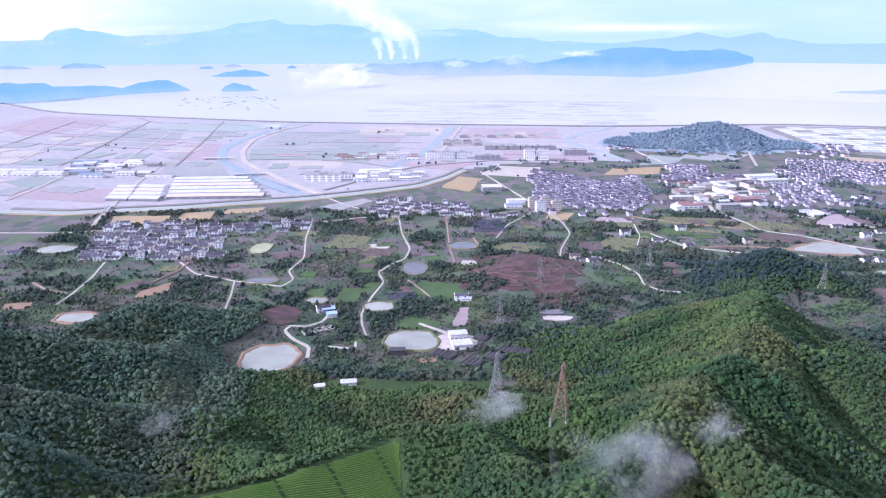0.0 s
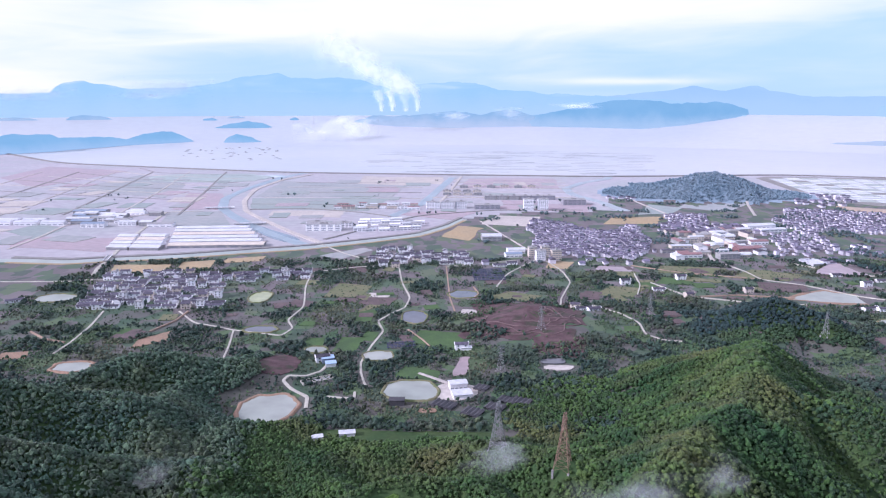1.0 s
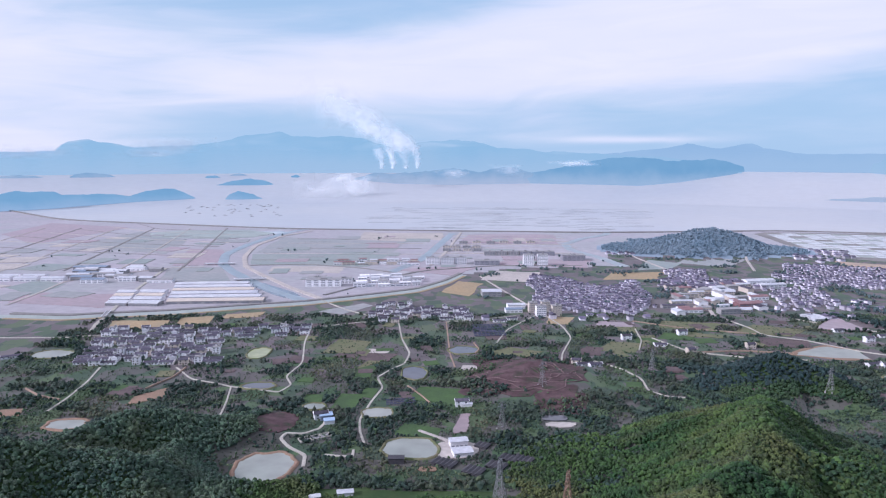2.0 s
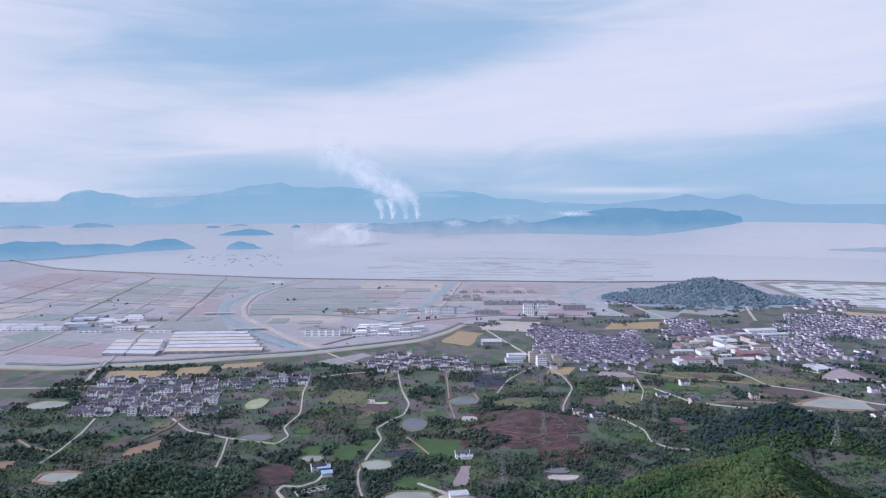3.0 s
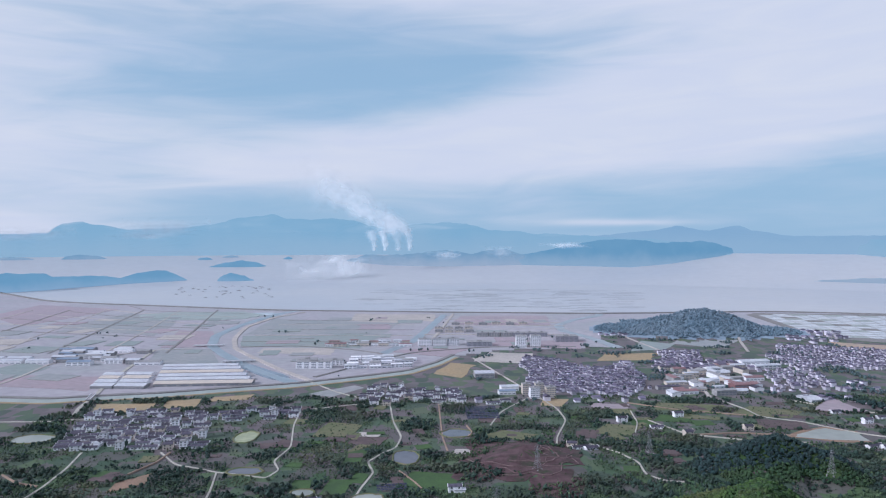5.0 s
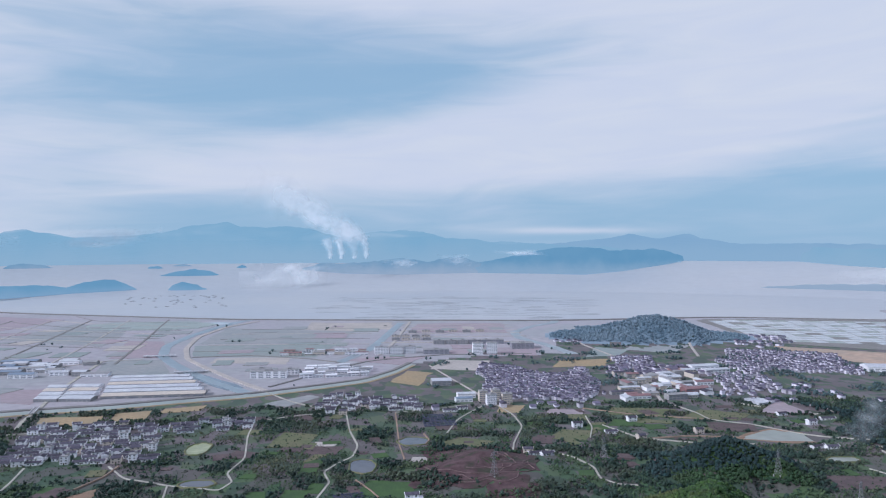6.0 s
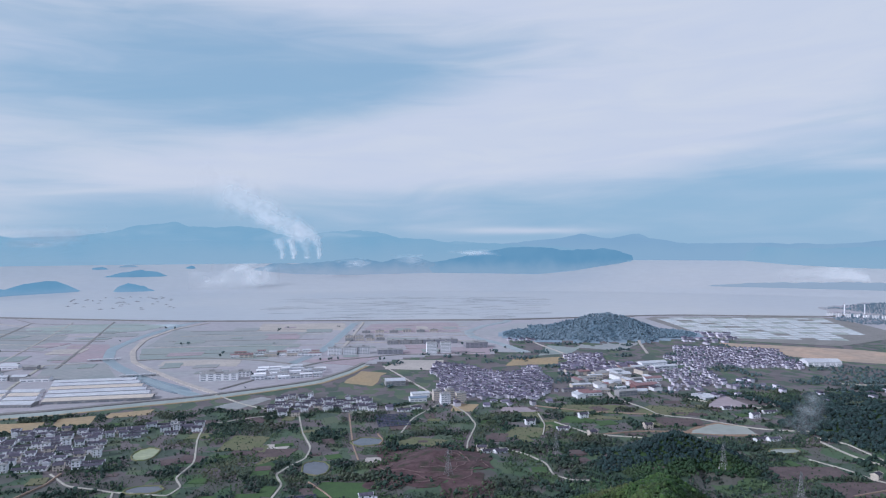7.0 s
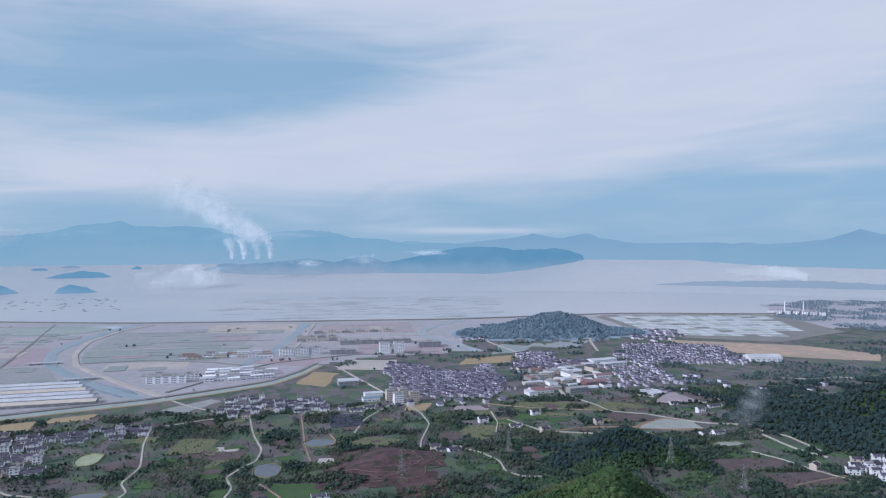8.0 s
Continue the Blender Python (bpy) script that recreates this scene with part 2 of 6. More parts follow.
M_redmetal = material("red sheet roof", (0.26, 0.135, 0.14), (0.22, 0.12, 0.125), 0.05, 0.5, 0.5)
M_net = material("black shade netting", (0.045, 0.045, 0.055), (0.08, 0.075, 0.085), 0.1, 0.8, 0.3)
M_glass = material("dark window glass", (0.05, 0.06, 0.075), (0.07, 0.08, 0.09), 0.3, 0.12, 0.6)
# Base lightened to put haze into distant windows.
M_pane = material("haze-lightened window glass", (0.17, 0.185, 0.22), (0.21, 0.225, 0.26), 0.3, 0.12, 0.6)
M_conc = material("grey concrete", (0.34, 0.33, 0.33), (0.28, 0.27, 0.28), 0.1, 0.9, 0.3)
M_steel = material("galvanised steel", (0.26, 0.26, 0.27), (0.20, 0.20, 0.21), 0.3, 0.55, 0.5, metallic=0.3)
M_rust = material("weathered brown steel", (0.30, 0.19, 0.14), (0.24, 0.16, 0.12), 0.3, 0.7, 0.4, metallic=0.2)
M_yellow_pond = material("algae pond water", (0.30, 0.31, 0.14), (0.34, 0.34, 0.18), 0.02, 0.2, 0.5, 0.1)
M_levee = material("levee grass and mud", (0.215, 0.205, 0.20), (0.25, 0.235, 0.23), 0.02, 0.95, 0.3, 0.2)
M_darkwall = material("dark grey cladding", (0.24, 0.235, 0.27), (0.29, 0.28, 0.32), 0.05, 0.7, 0.4)
M_bluewhite = material("pale blue sheet roof", (0.38, 0.50, 0.66), (0.32, 0.44, 0.60), 0.2, 0.5, 0.5)
M_panel = material("dark blue panel glass", (0.03, 0.035, 0.07), (0.045, 0.05, 0.09), 0.2, 0.2, 0.5)
M_townwall = material("town walls", (0.62, 0.58, 0.65), (0.46, 0.43, 0.50), 0.05, 0.9, 0.3, island=0.4)
# Lighter purple than the tiles: haze over the town painted in.
M_townroof = material("haze-tinted town roof tiles", (0.095, 0.085, 0.130), (0.17, 0.148, 0.20), 0.05, 0.8, 0.3, island=0.5)


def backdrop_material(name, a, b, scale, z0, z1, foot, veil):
    """Distance: haze painted as a pale glow, paler still at its foot, and broken by veils of cloud."""
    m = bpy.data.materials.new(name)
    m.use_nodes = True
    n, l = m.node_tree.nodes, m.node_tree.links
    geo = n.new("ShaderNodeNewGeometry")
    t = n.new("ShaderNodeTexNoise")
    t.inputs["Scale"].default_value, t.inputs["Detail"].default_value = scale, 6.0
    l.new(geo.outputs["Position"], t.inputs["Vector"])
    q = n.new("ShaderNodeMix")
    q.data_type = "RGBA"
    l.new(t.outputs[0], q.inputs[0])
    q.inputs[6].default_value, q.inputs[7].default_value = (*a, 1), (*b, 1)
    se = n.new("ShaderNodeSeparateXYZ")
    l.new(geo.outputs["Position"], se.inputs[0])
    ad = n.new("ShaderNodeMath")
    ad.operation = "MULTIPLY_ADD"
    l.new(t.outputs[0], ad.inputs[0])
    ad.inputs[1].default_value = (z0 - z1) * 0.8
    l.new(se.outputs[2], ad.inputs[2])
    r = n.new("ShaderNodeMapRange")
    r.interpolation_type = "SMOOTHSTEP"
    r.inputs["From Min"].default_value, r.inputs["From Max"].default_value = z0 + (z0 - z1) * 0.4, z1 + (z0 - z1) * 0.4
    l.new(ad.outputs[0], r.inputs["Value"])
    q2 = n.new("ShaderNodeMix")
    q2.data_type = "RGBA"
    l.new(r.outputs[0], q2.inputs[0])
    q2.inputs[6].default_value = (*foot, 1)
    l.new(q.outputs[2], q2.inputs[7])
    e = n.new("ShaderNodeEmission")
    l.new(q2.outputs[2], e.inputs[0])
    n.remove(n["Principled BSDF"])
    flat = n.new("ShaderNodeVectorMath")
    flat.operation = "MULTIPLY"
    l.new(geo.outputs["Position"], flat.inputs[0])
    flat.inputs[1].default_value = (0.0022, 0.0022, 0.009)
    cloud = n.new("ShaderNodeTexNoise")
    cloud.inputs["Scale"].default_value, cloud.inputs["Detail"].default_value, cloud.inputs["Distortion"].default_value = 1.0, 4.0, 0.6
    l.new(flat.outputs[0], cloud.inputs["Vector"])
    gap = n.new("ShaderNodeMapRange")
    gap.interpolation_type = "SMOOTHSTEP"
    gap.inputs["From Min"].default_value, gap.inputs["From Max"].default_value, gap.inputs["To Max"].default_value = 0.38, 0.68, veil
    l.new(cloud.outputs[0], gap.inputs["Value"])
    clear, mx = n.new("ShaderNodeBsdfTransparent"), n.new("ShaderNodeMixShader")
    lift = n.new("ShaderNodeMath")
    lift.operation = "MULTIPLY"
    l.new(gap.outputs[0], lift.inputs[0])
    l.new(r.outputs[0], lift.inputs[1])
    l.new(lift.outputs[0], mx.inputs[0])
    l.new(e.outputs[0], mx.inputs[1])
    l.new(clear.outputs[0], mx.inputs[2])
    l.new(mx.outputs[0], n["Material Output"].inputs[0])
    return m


# Haze is put into these emission colours, strongest towards the foot.
M_far1 = backdrop_material("haze-blue distant range", (0.265, 0.49, 0.65), (0.325, 0.535, 0.68), 0.004, 130, 330, (0.36, 0.54, 0.67), 0.85)
M_far2 = backdrop_material("nearer haze-blue island", (0.165, 0.365, 0.535), (0.235, 0.43, 0.59), 0.008, -10, 60, (0.30, 0.46, 0.61), 0.2)
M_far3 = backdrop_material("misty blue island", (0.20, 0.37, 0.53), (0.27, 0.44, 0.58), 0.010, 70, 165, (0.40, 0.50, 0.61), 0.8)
M_far4 = backdrop_material("haze-blue wooded island", (0.150, 0.350, 0.525), (0.225, 0.425, 0.585), 0.008, 75, 185, (0.33, 0.48, 0.61), 0.25)
M_far0 = backdrop_material("haze-faded farthest range", (0.285, 0.475, 0.645), (0.325, 0.505, 0.665), 0.004, 190, 330, (0.35, 0.525, 0.67), 0.5)


# ---------------------------------------------------------------- mesh helpers
def np_mesh(name, verts, faces, mat, smooth=False):
    """A mesh object from arrays; faces all with the same number of corners, or a list of such arrays."""
    if not isinstance(faces, list):
        faces = [faces]
    faces = [np.asarray(f, dtype=np.int32) for f in faces if len(f)]
    me = bpy.data.meshes.new(name)
    verts = np.asarray(verts, dtype=np.float32)
    me.vertices.add(len(verts))
    me.vertices.foreach_set("co", verts.ravel())
    loops = np.concatenate([f.ravel() for f in faces])
    counts = np.concatenate([np.full(len(f), f.shape[1], dtype=np.int32) for f in faces])
    me.loops.add(len(loops))
    me.loops.foreach_set("vertex_index", loops)
    me.polygons.add(len(counts))
    me.polygons.foreach_set("loop_start", np.concatenate([[0], np.cumsum(counts)[:-1]]).astype(np.int32))
    me.polygons.foreach_set("use_smooth", np.full(len(counts), smooth))
    me.update(calc_edges=True)
    me.materials.append(mat)
    return me


def part(name, bm, mat, parent, label=""):
    me = bpy.data.meshes.new(name)
    bm.normal_update()
    bm.to_mesh(me)
    bm.free()
    me.materials.append(mat)
    ob = new(name, me)
    ob.parent = parent
    return tagged(ob, label)


def box(bm, x0, y0, z0, x1, y1, z1):
    vs = [bm.verts.new((x, y, z)) for z in (z0, z1) for x, y in ((x0, y0), (x1, y0), (x1, y1), (x0, y1))]
    for f in ((3, 2, 1, 0), (4, 5, 6, 7), (0, 1, 5, 4), (1, 2, 6, 5), (2, 3, 7, 6), (3, 0, 4, 7)):
        bm.faces.new([vs[i] for i in f])


def boxed(*dims):
    bm = bmesh.new()
    box(bm, *dims)
    return bm


def strut(bm, a, b, w):
    """A square bar from a to b."""
    a, b = Vector(a), Vector(b)
    d = (b - a).normalized()
    u = d.cross(Vector((0.3, 0.2, 1)) if abs(d.z) < 0.9 else Vector((1, 0.1, 0))).normalized() * w / 2
    v = d.cross(u).normalized() * w / 2
    vs = [bm.verts.new(p + q) for p in (a, b) for q in (u + v, u - v, -u - v, v - u)]
    for f in ((0, 1, 2, 3), (7, 6, 5, 4), (0, 4, 5, 1), (1, 5, 6, 2), (2, 6, 7, 3), (3, 7, 4, 0)):
        bm.faces.new([vs[i] for i in f])


# ---------------------------------------------------------------- terrain
def vnoise(x, y, size, seed=0):
    """Smooth value noise from -1 to 1, over arrays."""
    x, y = np.asarray(x, float) / size + 1000.5 + seed * 17.3, np.asarray(y, float) / size + 1000.5 + seed * 9.1
    xi, yi = np.floor(x).astype(np.int64), np.floor(y).astype(np.int64)
    fx, fy = x - xi, y - yi
    fx, fy = fx * fx * (3 - 2 * fx), fy * fy * (3 - 2 * fy)

    def h(i, j):
        n = (i * 374761393 + j * 668265263 + seed * 974711) & 0x7FFFFFFF
        n = ((n ^ (n >> 13)) * 1274126177) & 0x7FFFFFFF
        return ((n ^ (n >> 16)) & 0xFFFF) / 32767.5 - 1

    return (h(xi, yi) * (1 - fx) + h(xi + 1, yi) * fx) * (1 - fy) + (h(xi, yi + 1) * (1 - fx) + h(xi + 1, yi + 1) * fx) * fy


def path_distance(x, y, pts):
    """Distance to a polyline of (x, y, value), the value there, and the nearest point of the line."""
    best, val, foot = np.full(np.shape(x), 1e9), np.zeros(np.shape(x)), [np.zeros(np.shape(x)), np.zeros(np.shape(x))]
    for a, b in zip(pts, pts[1:]):
        dx, dy = b[0] - a[0], b[1] - a[1]
        s = np.clip(((x - a[0]) * dx + (y - a[1]) * dy) / (dx * dx + dy * dy), 0, 1)
        d = np.hypot(x - a[0] - s * dx, y - a[1] - s * dy)
        v = a[2] + s * (b[2] - a[2])
        near = d < best
        best, val = np.where(near, d, best), np.where(near, v, val)
        foot = [np.where(near, a[0] + s * dx, foot[0]), np.where(near, a[1] + s * dy, foot[1])]
    return best, val, foot


RIDGES = []


def ridge(half_width, *crest):
    """A crest line of (x, y, height)."""
    RIDGES.append((crest, half_width))


ridge(112, (264, 556, 62), (252, 525, 69), (223, 461, 73), (189, 416, 72), (148, 374, 72), (119, 331, 76), (92, 296, 82), (48, 236, 86), (40, 100, 110), (60, -200, 150), (100, -900, 170))
ridge(80, (258, 535, 52), (282, 532, 48), (296, 489, 46), (330, 440, 40))
ridge(80, (223, 461, 62), (262, 440, 54), (330, 395, 45))
ridge(80, (105, 306, 84), (131, 303, 86), (143, 286, 85), (157, 258, 82), (190, 215, 74))
ridge(66, (119, 331, 74), (98, 362, 62), (73, 371, 58), (54, 413, 44), (36, 434, 37), (7, 452, 20), (-34, 455, 12), (-69, 470, 5))
ridge(85, (48, 236, 84), (14, 322, 68), (-25, 329, 66), (-54, 309, 65), (-81, 290, 66), (-116, 270, 70), (-169, 231, 86), (-400, 100, 110), (-700, -200, 150))
ridge(45, (-14, 328, 62), (-42, 362, 40), (-70, 405, 20), (-93, 455, 10))
ridge(45, (-70, 300, 60), (-105, 335, 38), (-128, 380, 20))
ridge(62, (-345, 500, 44), (-304, 519, 38), (-288, 562, 36), (-265, 589, 37), (-237, 607, 28), (-205, 626, 17), (-185, 640, 8))
ridge(84, (-520, 420, 100), (-352, 436, 83), (-316, 464, 63), (-273, 479, 50), (-248, 487, 43), (-215, 494, 30), (-188, 499, 16))
ridge(74, (-500, 330, 110), (-294, 374, 69), (-267, 382, 60), (-240, 394, 51), (-210, 402, 38), (-182, 409, 24))
ridge(72, (-420, 250, 120), (-238, 310, 71), (-224, 314, 66), (-213, 322, 58), (-192, 329, 45), (-178, 335, 32))
ridge(62, (330, 745, 12), (361, 772, 25), (386, 786, 36), (407, 768, 33), (425, 735, 18))
ridge(150, (560, 1925, 12), (620, 1935, 32), (690, 1935, 47), (750, 1928, 56), (800, 1920, 50), (850, 1905, 26), (885, 1890, 8))
ridge(135, (680, 862, 13), (740, 880, 25), (780, 872, 35), (830, 857, 42), (1000, 860, 60))
ridge(120, (745, 770, 22), (900, 780, 50))
ridge(75, (107, 815, 15), (90, 790, 13), (130, 780, 10))


def smooth01(v):
    v = np.clip(v, 0, 1)
    return v * v * (3 - 2 * v)


def height(x, y):
    x, y = np.asarray(x, float), np.asarray(y, float)
    wx, wy = x + 5 * vnoise(x, y, 45, 1), y + 5 * vnoise(x, y, 45, 2)
    total = np.zeros(x.shape)
    wild = 1 - smooth01((12 - x) / 25) * smooth01((345 - y) / 20) * smooth01((x + 175) / 25)
    for pts, w in RIDGES:
        d, h, (qx, qy) = path_distance(wx, wy, pts)
        rib = vnoise(qx, qy, 46, 7) + 0.5 * vnoise(qx, qy, 19, 8)
        e = np.sqrt((d * (1 + 0.42 * rib * wild * smooth01(d / 30))) ** 2 + 25) - 5
        total += (h * np.clip(1 - e / w, 0, 1) ** 1.2) ** 12
    z = total ** (1 / 12)
    z = z * smooth01((np.hypot(x + 151, y - 561) - 30) / 26) + wild * smooth01(z / 30) * (4.5 * vnoise(x, y, 42, 3) + 2.6 * vnoise(x, y, 20, 4))
    return np.maximum(z, 0)


FLAT, RIM = 3900.0, 4870.0


def far_rise(r):
    """Height of the distant part of the sheet, raised to fit the camera's view of the bay."""
    b = 0.0667 - (r - FLAT) / (RIM - FLAT) * 0.0457
    return np.where(r > FLAT, np.maximum(260 - r * b, 0), 0.0)


def far_radius(tangent):
    """The distance at which the far sheet lies at that tangent below the horizon."""
    return FLAT + (0.0667 - tangent) / 0.0457 * (RIM - FLAT)


COAST = ((-4800, 4300, 0), (-2147, 3382, 0), (-1524, 2793, 0), (-568, 2470, 0), (31, 2400, 0), (558, 2350, 0), (1166, 2414, 0), (1690, 2263, 0), (1780, 2300, 0), (1900, 2600, 0), (2300, 2800, 0), (2900, 2500, 0), (4800, 2600, 0))


def coast_y(x):
    return np.interp(x, [p[0] for p in COAST], [p[1] for p in COAST])


angles = np.radians(np.concatenate([np.linspace(-42, 54, 320), np.linspace(54, 318, 90)[1:-1]]))
radii = np.concatenate([np.linspace(0, 180, 20)[:-1], np.geomspace(180, 900, 130)[:-1], np.geomspace(900, FLAT, 90)[:-1], np.linspace(FLAT, 4890, 30)])
rr, aa = np.meshgrid(radii, angles, indexing="ij")
gx, gy = rr * np.sin(aa), rr * np.cos(aa)
gz = height(gx, gy)
sea = gy > coast_y(gx) + 15
gz = np.where(sea, np.where(rr > FLAT, far_rise(rr) - 2, -3.0), np.maximum(gz, far_rise(rr)))
na, nr = len(angles), len(radii)
idx = np.arange(nr * na).reshape(nr, na)
q = np.stack([idx[:-1], np.roll(idx, -1, 1)[:-1], np.roll(idx, -1, 1)[1:], idx[1:]], -1).reshape(-1, 4)[:, ::-1]
ground = new("ground", np_mesh("ground", np.stack([gx, gy, gz], -1).reshape(-1, 3), q, M_ground, True))
ground.data.materials.append(M_flat)
ground.data.materials.append(M_forest_floor)
ground.data.materials.append(M_ground_dry)
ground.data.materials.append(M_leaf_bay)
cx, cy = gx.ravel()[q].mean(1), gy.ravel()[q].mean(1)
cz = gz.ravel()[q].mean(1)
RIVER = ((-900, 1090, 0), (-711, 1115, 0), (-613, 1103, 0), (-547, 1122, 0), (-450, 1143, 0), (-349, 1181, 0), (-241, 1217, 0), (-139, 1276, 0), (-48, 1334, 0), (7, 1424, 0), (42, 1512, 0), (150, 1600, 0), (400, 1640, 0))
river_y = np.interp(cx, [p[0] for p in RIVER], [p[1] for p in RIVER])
# Slot 4 lays the haze-tinted leaf colour on the bay hill's ground.
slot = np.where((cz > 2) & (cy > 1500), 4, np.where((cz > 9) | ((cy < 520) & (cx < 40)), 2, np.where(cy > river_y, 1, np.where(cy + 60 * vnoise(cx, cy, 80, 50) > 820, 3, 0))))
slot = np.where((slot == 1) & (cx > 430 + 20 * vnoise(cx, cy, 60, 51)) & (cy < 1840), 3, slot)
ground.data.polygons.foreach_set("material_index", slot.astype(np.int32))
tagged(ground, "green and brown farmland plain rising into forested hills", "ground", kind="structure")

# the bay
sang = np.radians(np.linspace(-48, 62, 260))
srad = np.concatenate([np.linspace(1900, FLAT, 60)[:-1], np.linspace(FLAT, RIM, 30)])
rr, aa = np.meshgrid(srad, sang, indexing="ij")
sx, sy = rr * np.sin(aa), rr * np.cos(aa)
sz = np.where(rr > FLAT, far_rise(rr), 0.0) - 0.8
idx = np.arange(sx.size).reshape(sx.shape)
q = np.stack([idx[:-1, :-1], idx[:-1, 1:], idx[1:, 1:], idx[1:, :-1]], -1).reshape(-1, 4)[:, ::-1]
mx, my = sx.ravel()[q].mean(1), sy.ravel()[q].mean(1)
q = q[my > coast_y(mx) - 60]
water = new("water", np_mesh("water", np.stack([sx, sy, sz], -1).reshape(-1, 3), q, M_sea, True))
tagged(water, "calm pale grey bay under haze", "sea", kind="structure")


# ---------------------------------------------------------------- distance: ranges and islands over the bay
def interp_path(pts, n):
    xs = np.linspace(pts[0][0], pts[-1][0], n)
    return xs, np.interp(xs, [p[0] for p in pts], [p[1] for p in pts])


def far_range(name, mat, base, r, crest, depth, seed, label, kind="structure", cat="mountains", rough=1.0):
    """A range of hills: crest as (azimuth in degrees, tangent of height above the eye); base a tangent, or such a line, and then the shore follows it."""
    n = 260
    a, e = interp_path(crest, n)
    e = e + rough * (0.0011 * vnoise(a * 10, a * 0, 9, seed) + 0.0008 * vnoise(a * 10, a * 0, 3.3, seed + 1))
    if isinstance(base, tuple):
        base = np.interp(a, [p[0] for p in base], [-p[1] for p in base])
        r = far_radius(base)
    r = r + 0 * a
    e = np.maximum(e, -base)
    a = np.radians(a)
    top = 260 + r * e
    bot = 260 - r * base
    rows_ = []
    for k, f in enumerate((0.0, 0.35, 0.7, 0.92, 1.0, 0.6, 0.0)):
        rad = r - depth + depth * (0.0, 0.3, 0.55, 0.8, 1.0, 1.1, 1.2)[k]
        wob = 1 + 0.25 * vnoise(a * 900, np.full(n, k * 40.0), 40, seed + 2) * (0 < k < 4)
        z = bot - 40 + (top - bot + 40) * np.minimum(f * wob, 1)
        rows_.append(np.stack([rad * np.sin(a), rad * np.cos(a), z], -1))
    v = np.stack(rows_).reshape(-1, 3)
    idx = np.arange(len(v)).reshape(7, n)
    f = np.stack([idx[:-1, :-1], idx[:-1, 1:], idx[1:, 1:], idx[1:, :-1]], -1).reshape(-1, 4)[:, ::-1]
    ob = new(name, np_mesh(name, v, f, mat, True))
    return tagged(ob, label, cat, kind=kind)


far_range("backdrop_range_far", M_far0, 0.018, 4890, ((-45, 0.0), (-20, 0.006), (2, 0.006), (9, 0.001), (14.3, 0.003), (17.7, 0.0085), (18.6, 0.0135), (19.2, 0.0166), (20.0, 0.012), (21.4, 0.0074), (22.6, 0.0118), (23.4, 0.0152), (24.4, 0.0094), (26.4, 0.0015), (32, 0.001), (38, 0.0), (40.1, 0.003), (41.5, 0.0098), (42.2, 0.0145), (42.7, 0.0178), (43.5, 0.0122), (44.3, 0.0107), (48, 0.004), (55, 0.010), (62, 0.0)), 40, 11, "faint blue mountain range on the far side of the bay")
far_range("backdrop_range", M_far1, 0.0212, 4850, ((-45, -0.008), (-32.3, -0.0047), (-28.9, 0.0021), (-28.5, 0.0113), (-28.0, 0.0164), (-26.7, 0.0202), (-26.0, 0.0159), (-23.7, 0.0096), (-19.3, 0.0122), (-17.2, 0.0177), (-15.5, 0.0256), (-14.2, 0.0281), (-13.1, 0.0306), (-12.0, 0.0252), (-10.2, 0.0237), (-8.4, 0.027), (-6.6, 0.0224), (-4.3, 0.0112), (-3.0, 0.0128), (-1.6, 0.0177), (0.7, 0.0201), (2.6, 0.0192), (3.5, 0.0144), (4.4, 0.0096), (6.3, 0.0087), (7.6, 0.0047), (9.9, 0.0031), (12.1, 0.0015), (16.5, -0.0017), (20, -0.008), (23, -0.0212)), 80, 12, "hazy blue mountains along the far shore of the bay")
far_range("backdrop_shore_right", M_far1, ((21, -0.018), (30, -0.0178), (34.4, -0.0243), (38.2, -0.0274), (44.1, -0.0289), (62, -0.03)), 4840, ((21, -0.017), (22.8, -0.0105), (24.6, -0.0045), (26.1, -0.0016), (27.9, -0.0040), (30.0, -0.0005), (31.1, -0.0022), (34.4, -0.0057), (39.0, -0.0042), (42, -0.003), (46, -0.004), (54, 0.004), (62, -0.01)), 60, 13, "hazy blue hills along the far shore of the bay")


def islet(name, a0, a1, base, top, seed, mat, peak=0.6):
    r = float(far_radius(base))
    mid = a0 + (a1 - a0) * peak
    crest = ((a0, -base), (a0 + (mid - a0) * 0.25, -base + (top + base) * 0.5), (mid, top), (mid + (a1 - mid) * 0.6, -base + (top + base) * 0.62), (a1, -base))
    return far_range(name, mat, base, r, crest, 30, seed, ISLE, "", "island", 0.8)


ISLE = "hazy haze-blue wooded island in the bay"
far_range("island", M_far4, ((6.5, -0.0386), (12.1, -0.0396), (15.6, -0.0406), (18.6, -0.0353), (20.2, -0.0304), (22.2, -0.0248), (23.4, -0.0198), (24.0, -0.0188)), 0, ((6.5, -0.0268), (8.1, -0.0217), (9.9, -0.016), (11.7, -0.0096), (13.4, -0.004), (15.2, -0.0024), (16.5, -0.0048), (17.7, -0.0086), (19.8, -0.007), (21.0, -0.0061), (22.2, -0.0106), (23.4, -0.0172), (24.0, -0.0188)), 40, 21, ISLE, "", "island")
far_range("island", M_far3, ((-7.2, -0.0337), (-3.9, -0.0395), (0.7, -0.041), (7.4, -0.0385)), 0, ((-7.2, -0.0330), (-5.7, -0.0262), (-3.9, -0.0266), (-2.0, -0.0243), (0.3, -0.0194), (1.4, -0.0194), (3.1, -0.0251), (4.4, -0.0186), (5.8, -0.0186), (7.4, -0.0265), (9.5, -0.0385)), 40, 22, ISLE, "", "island")
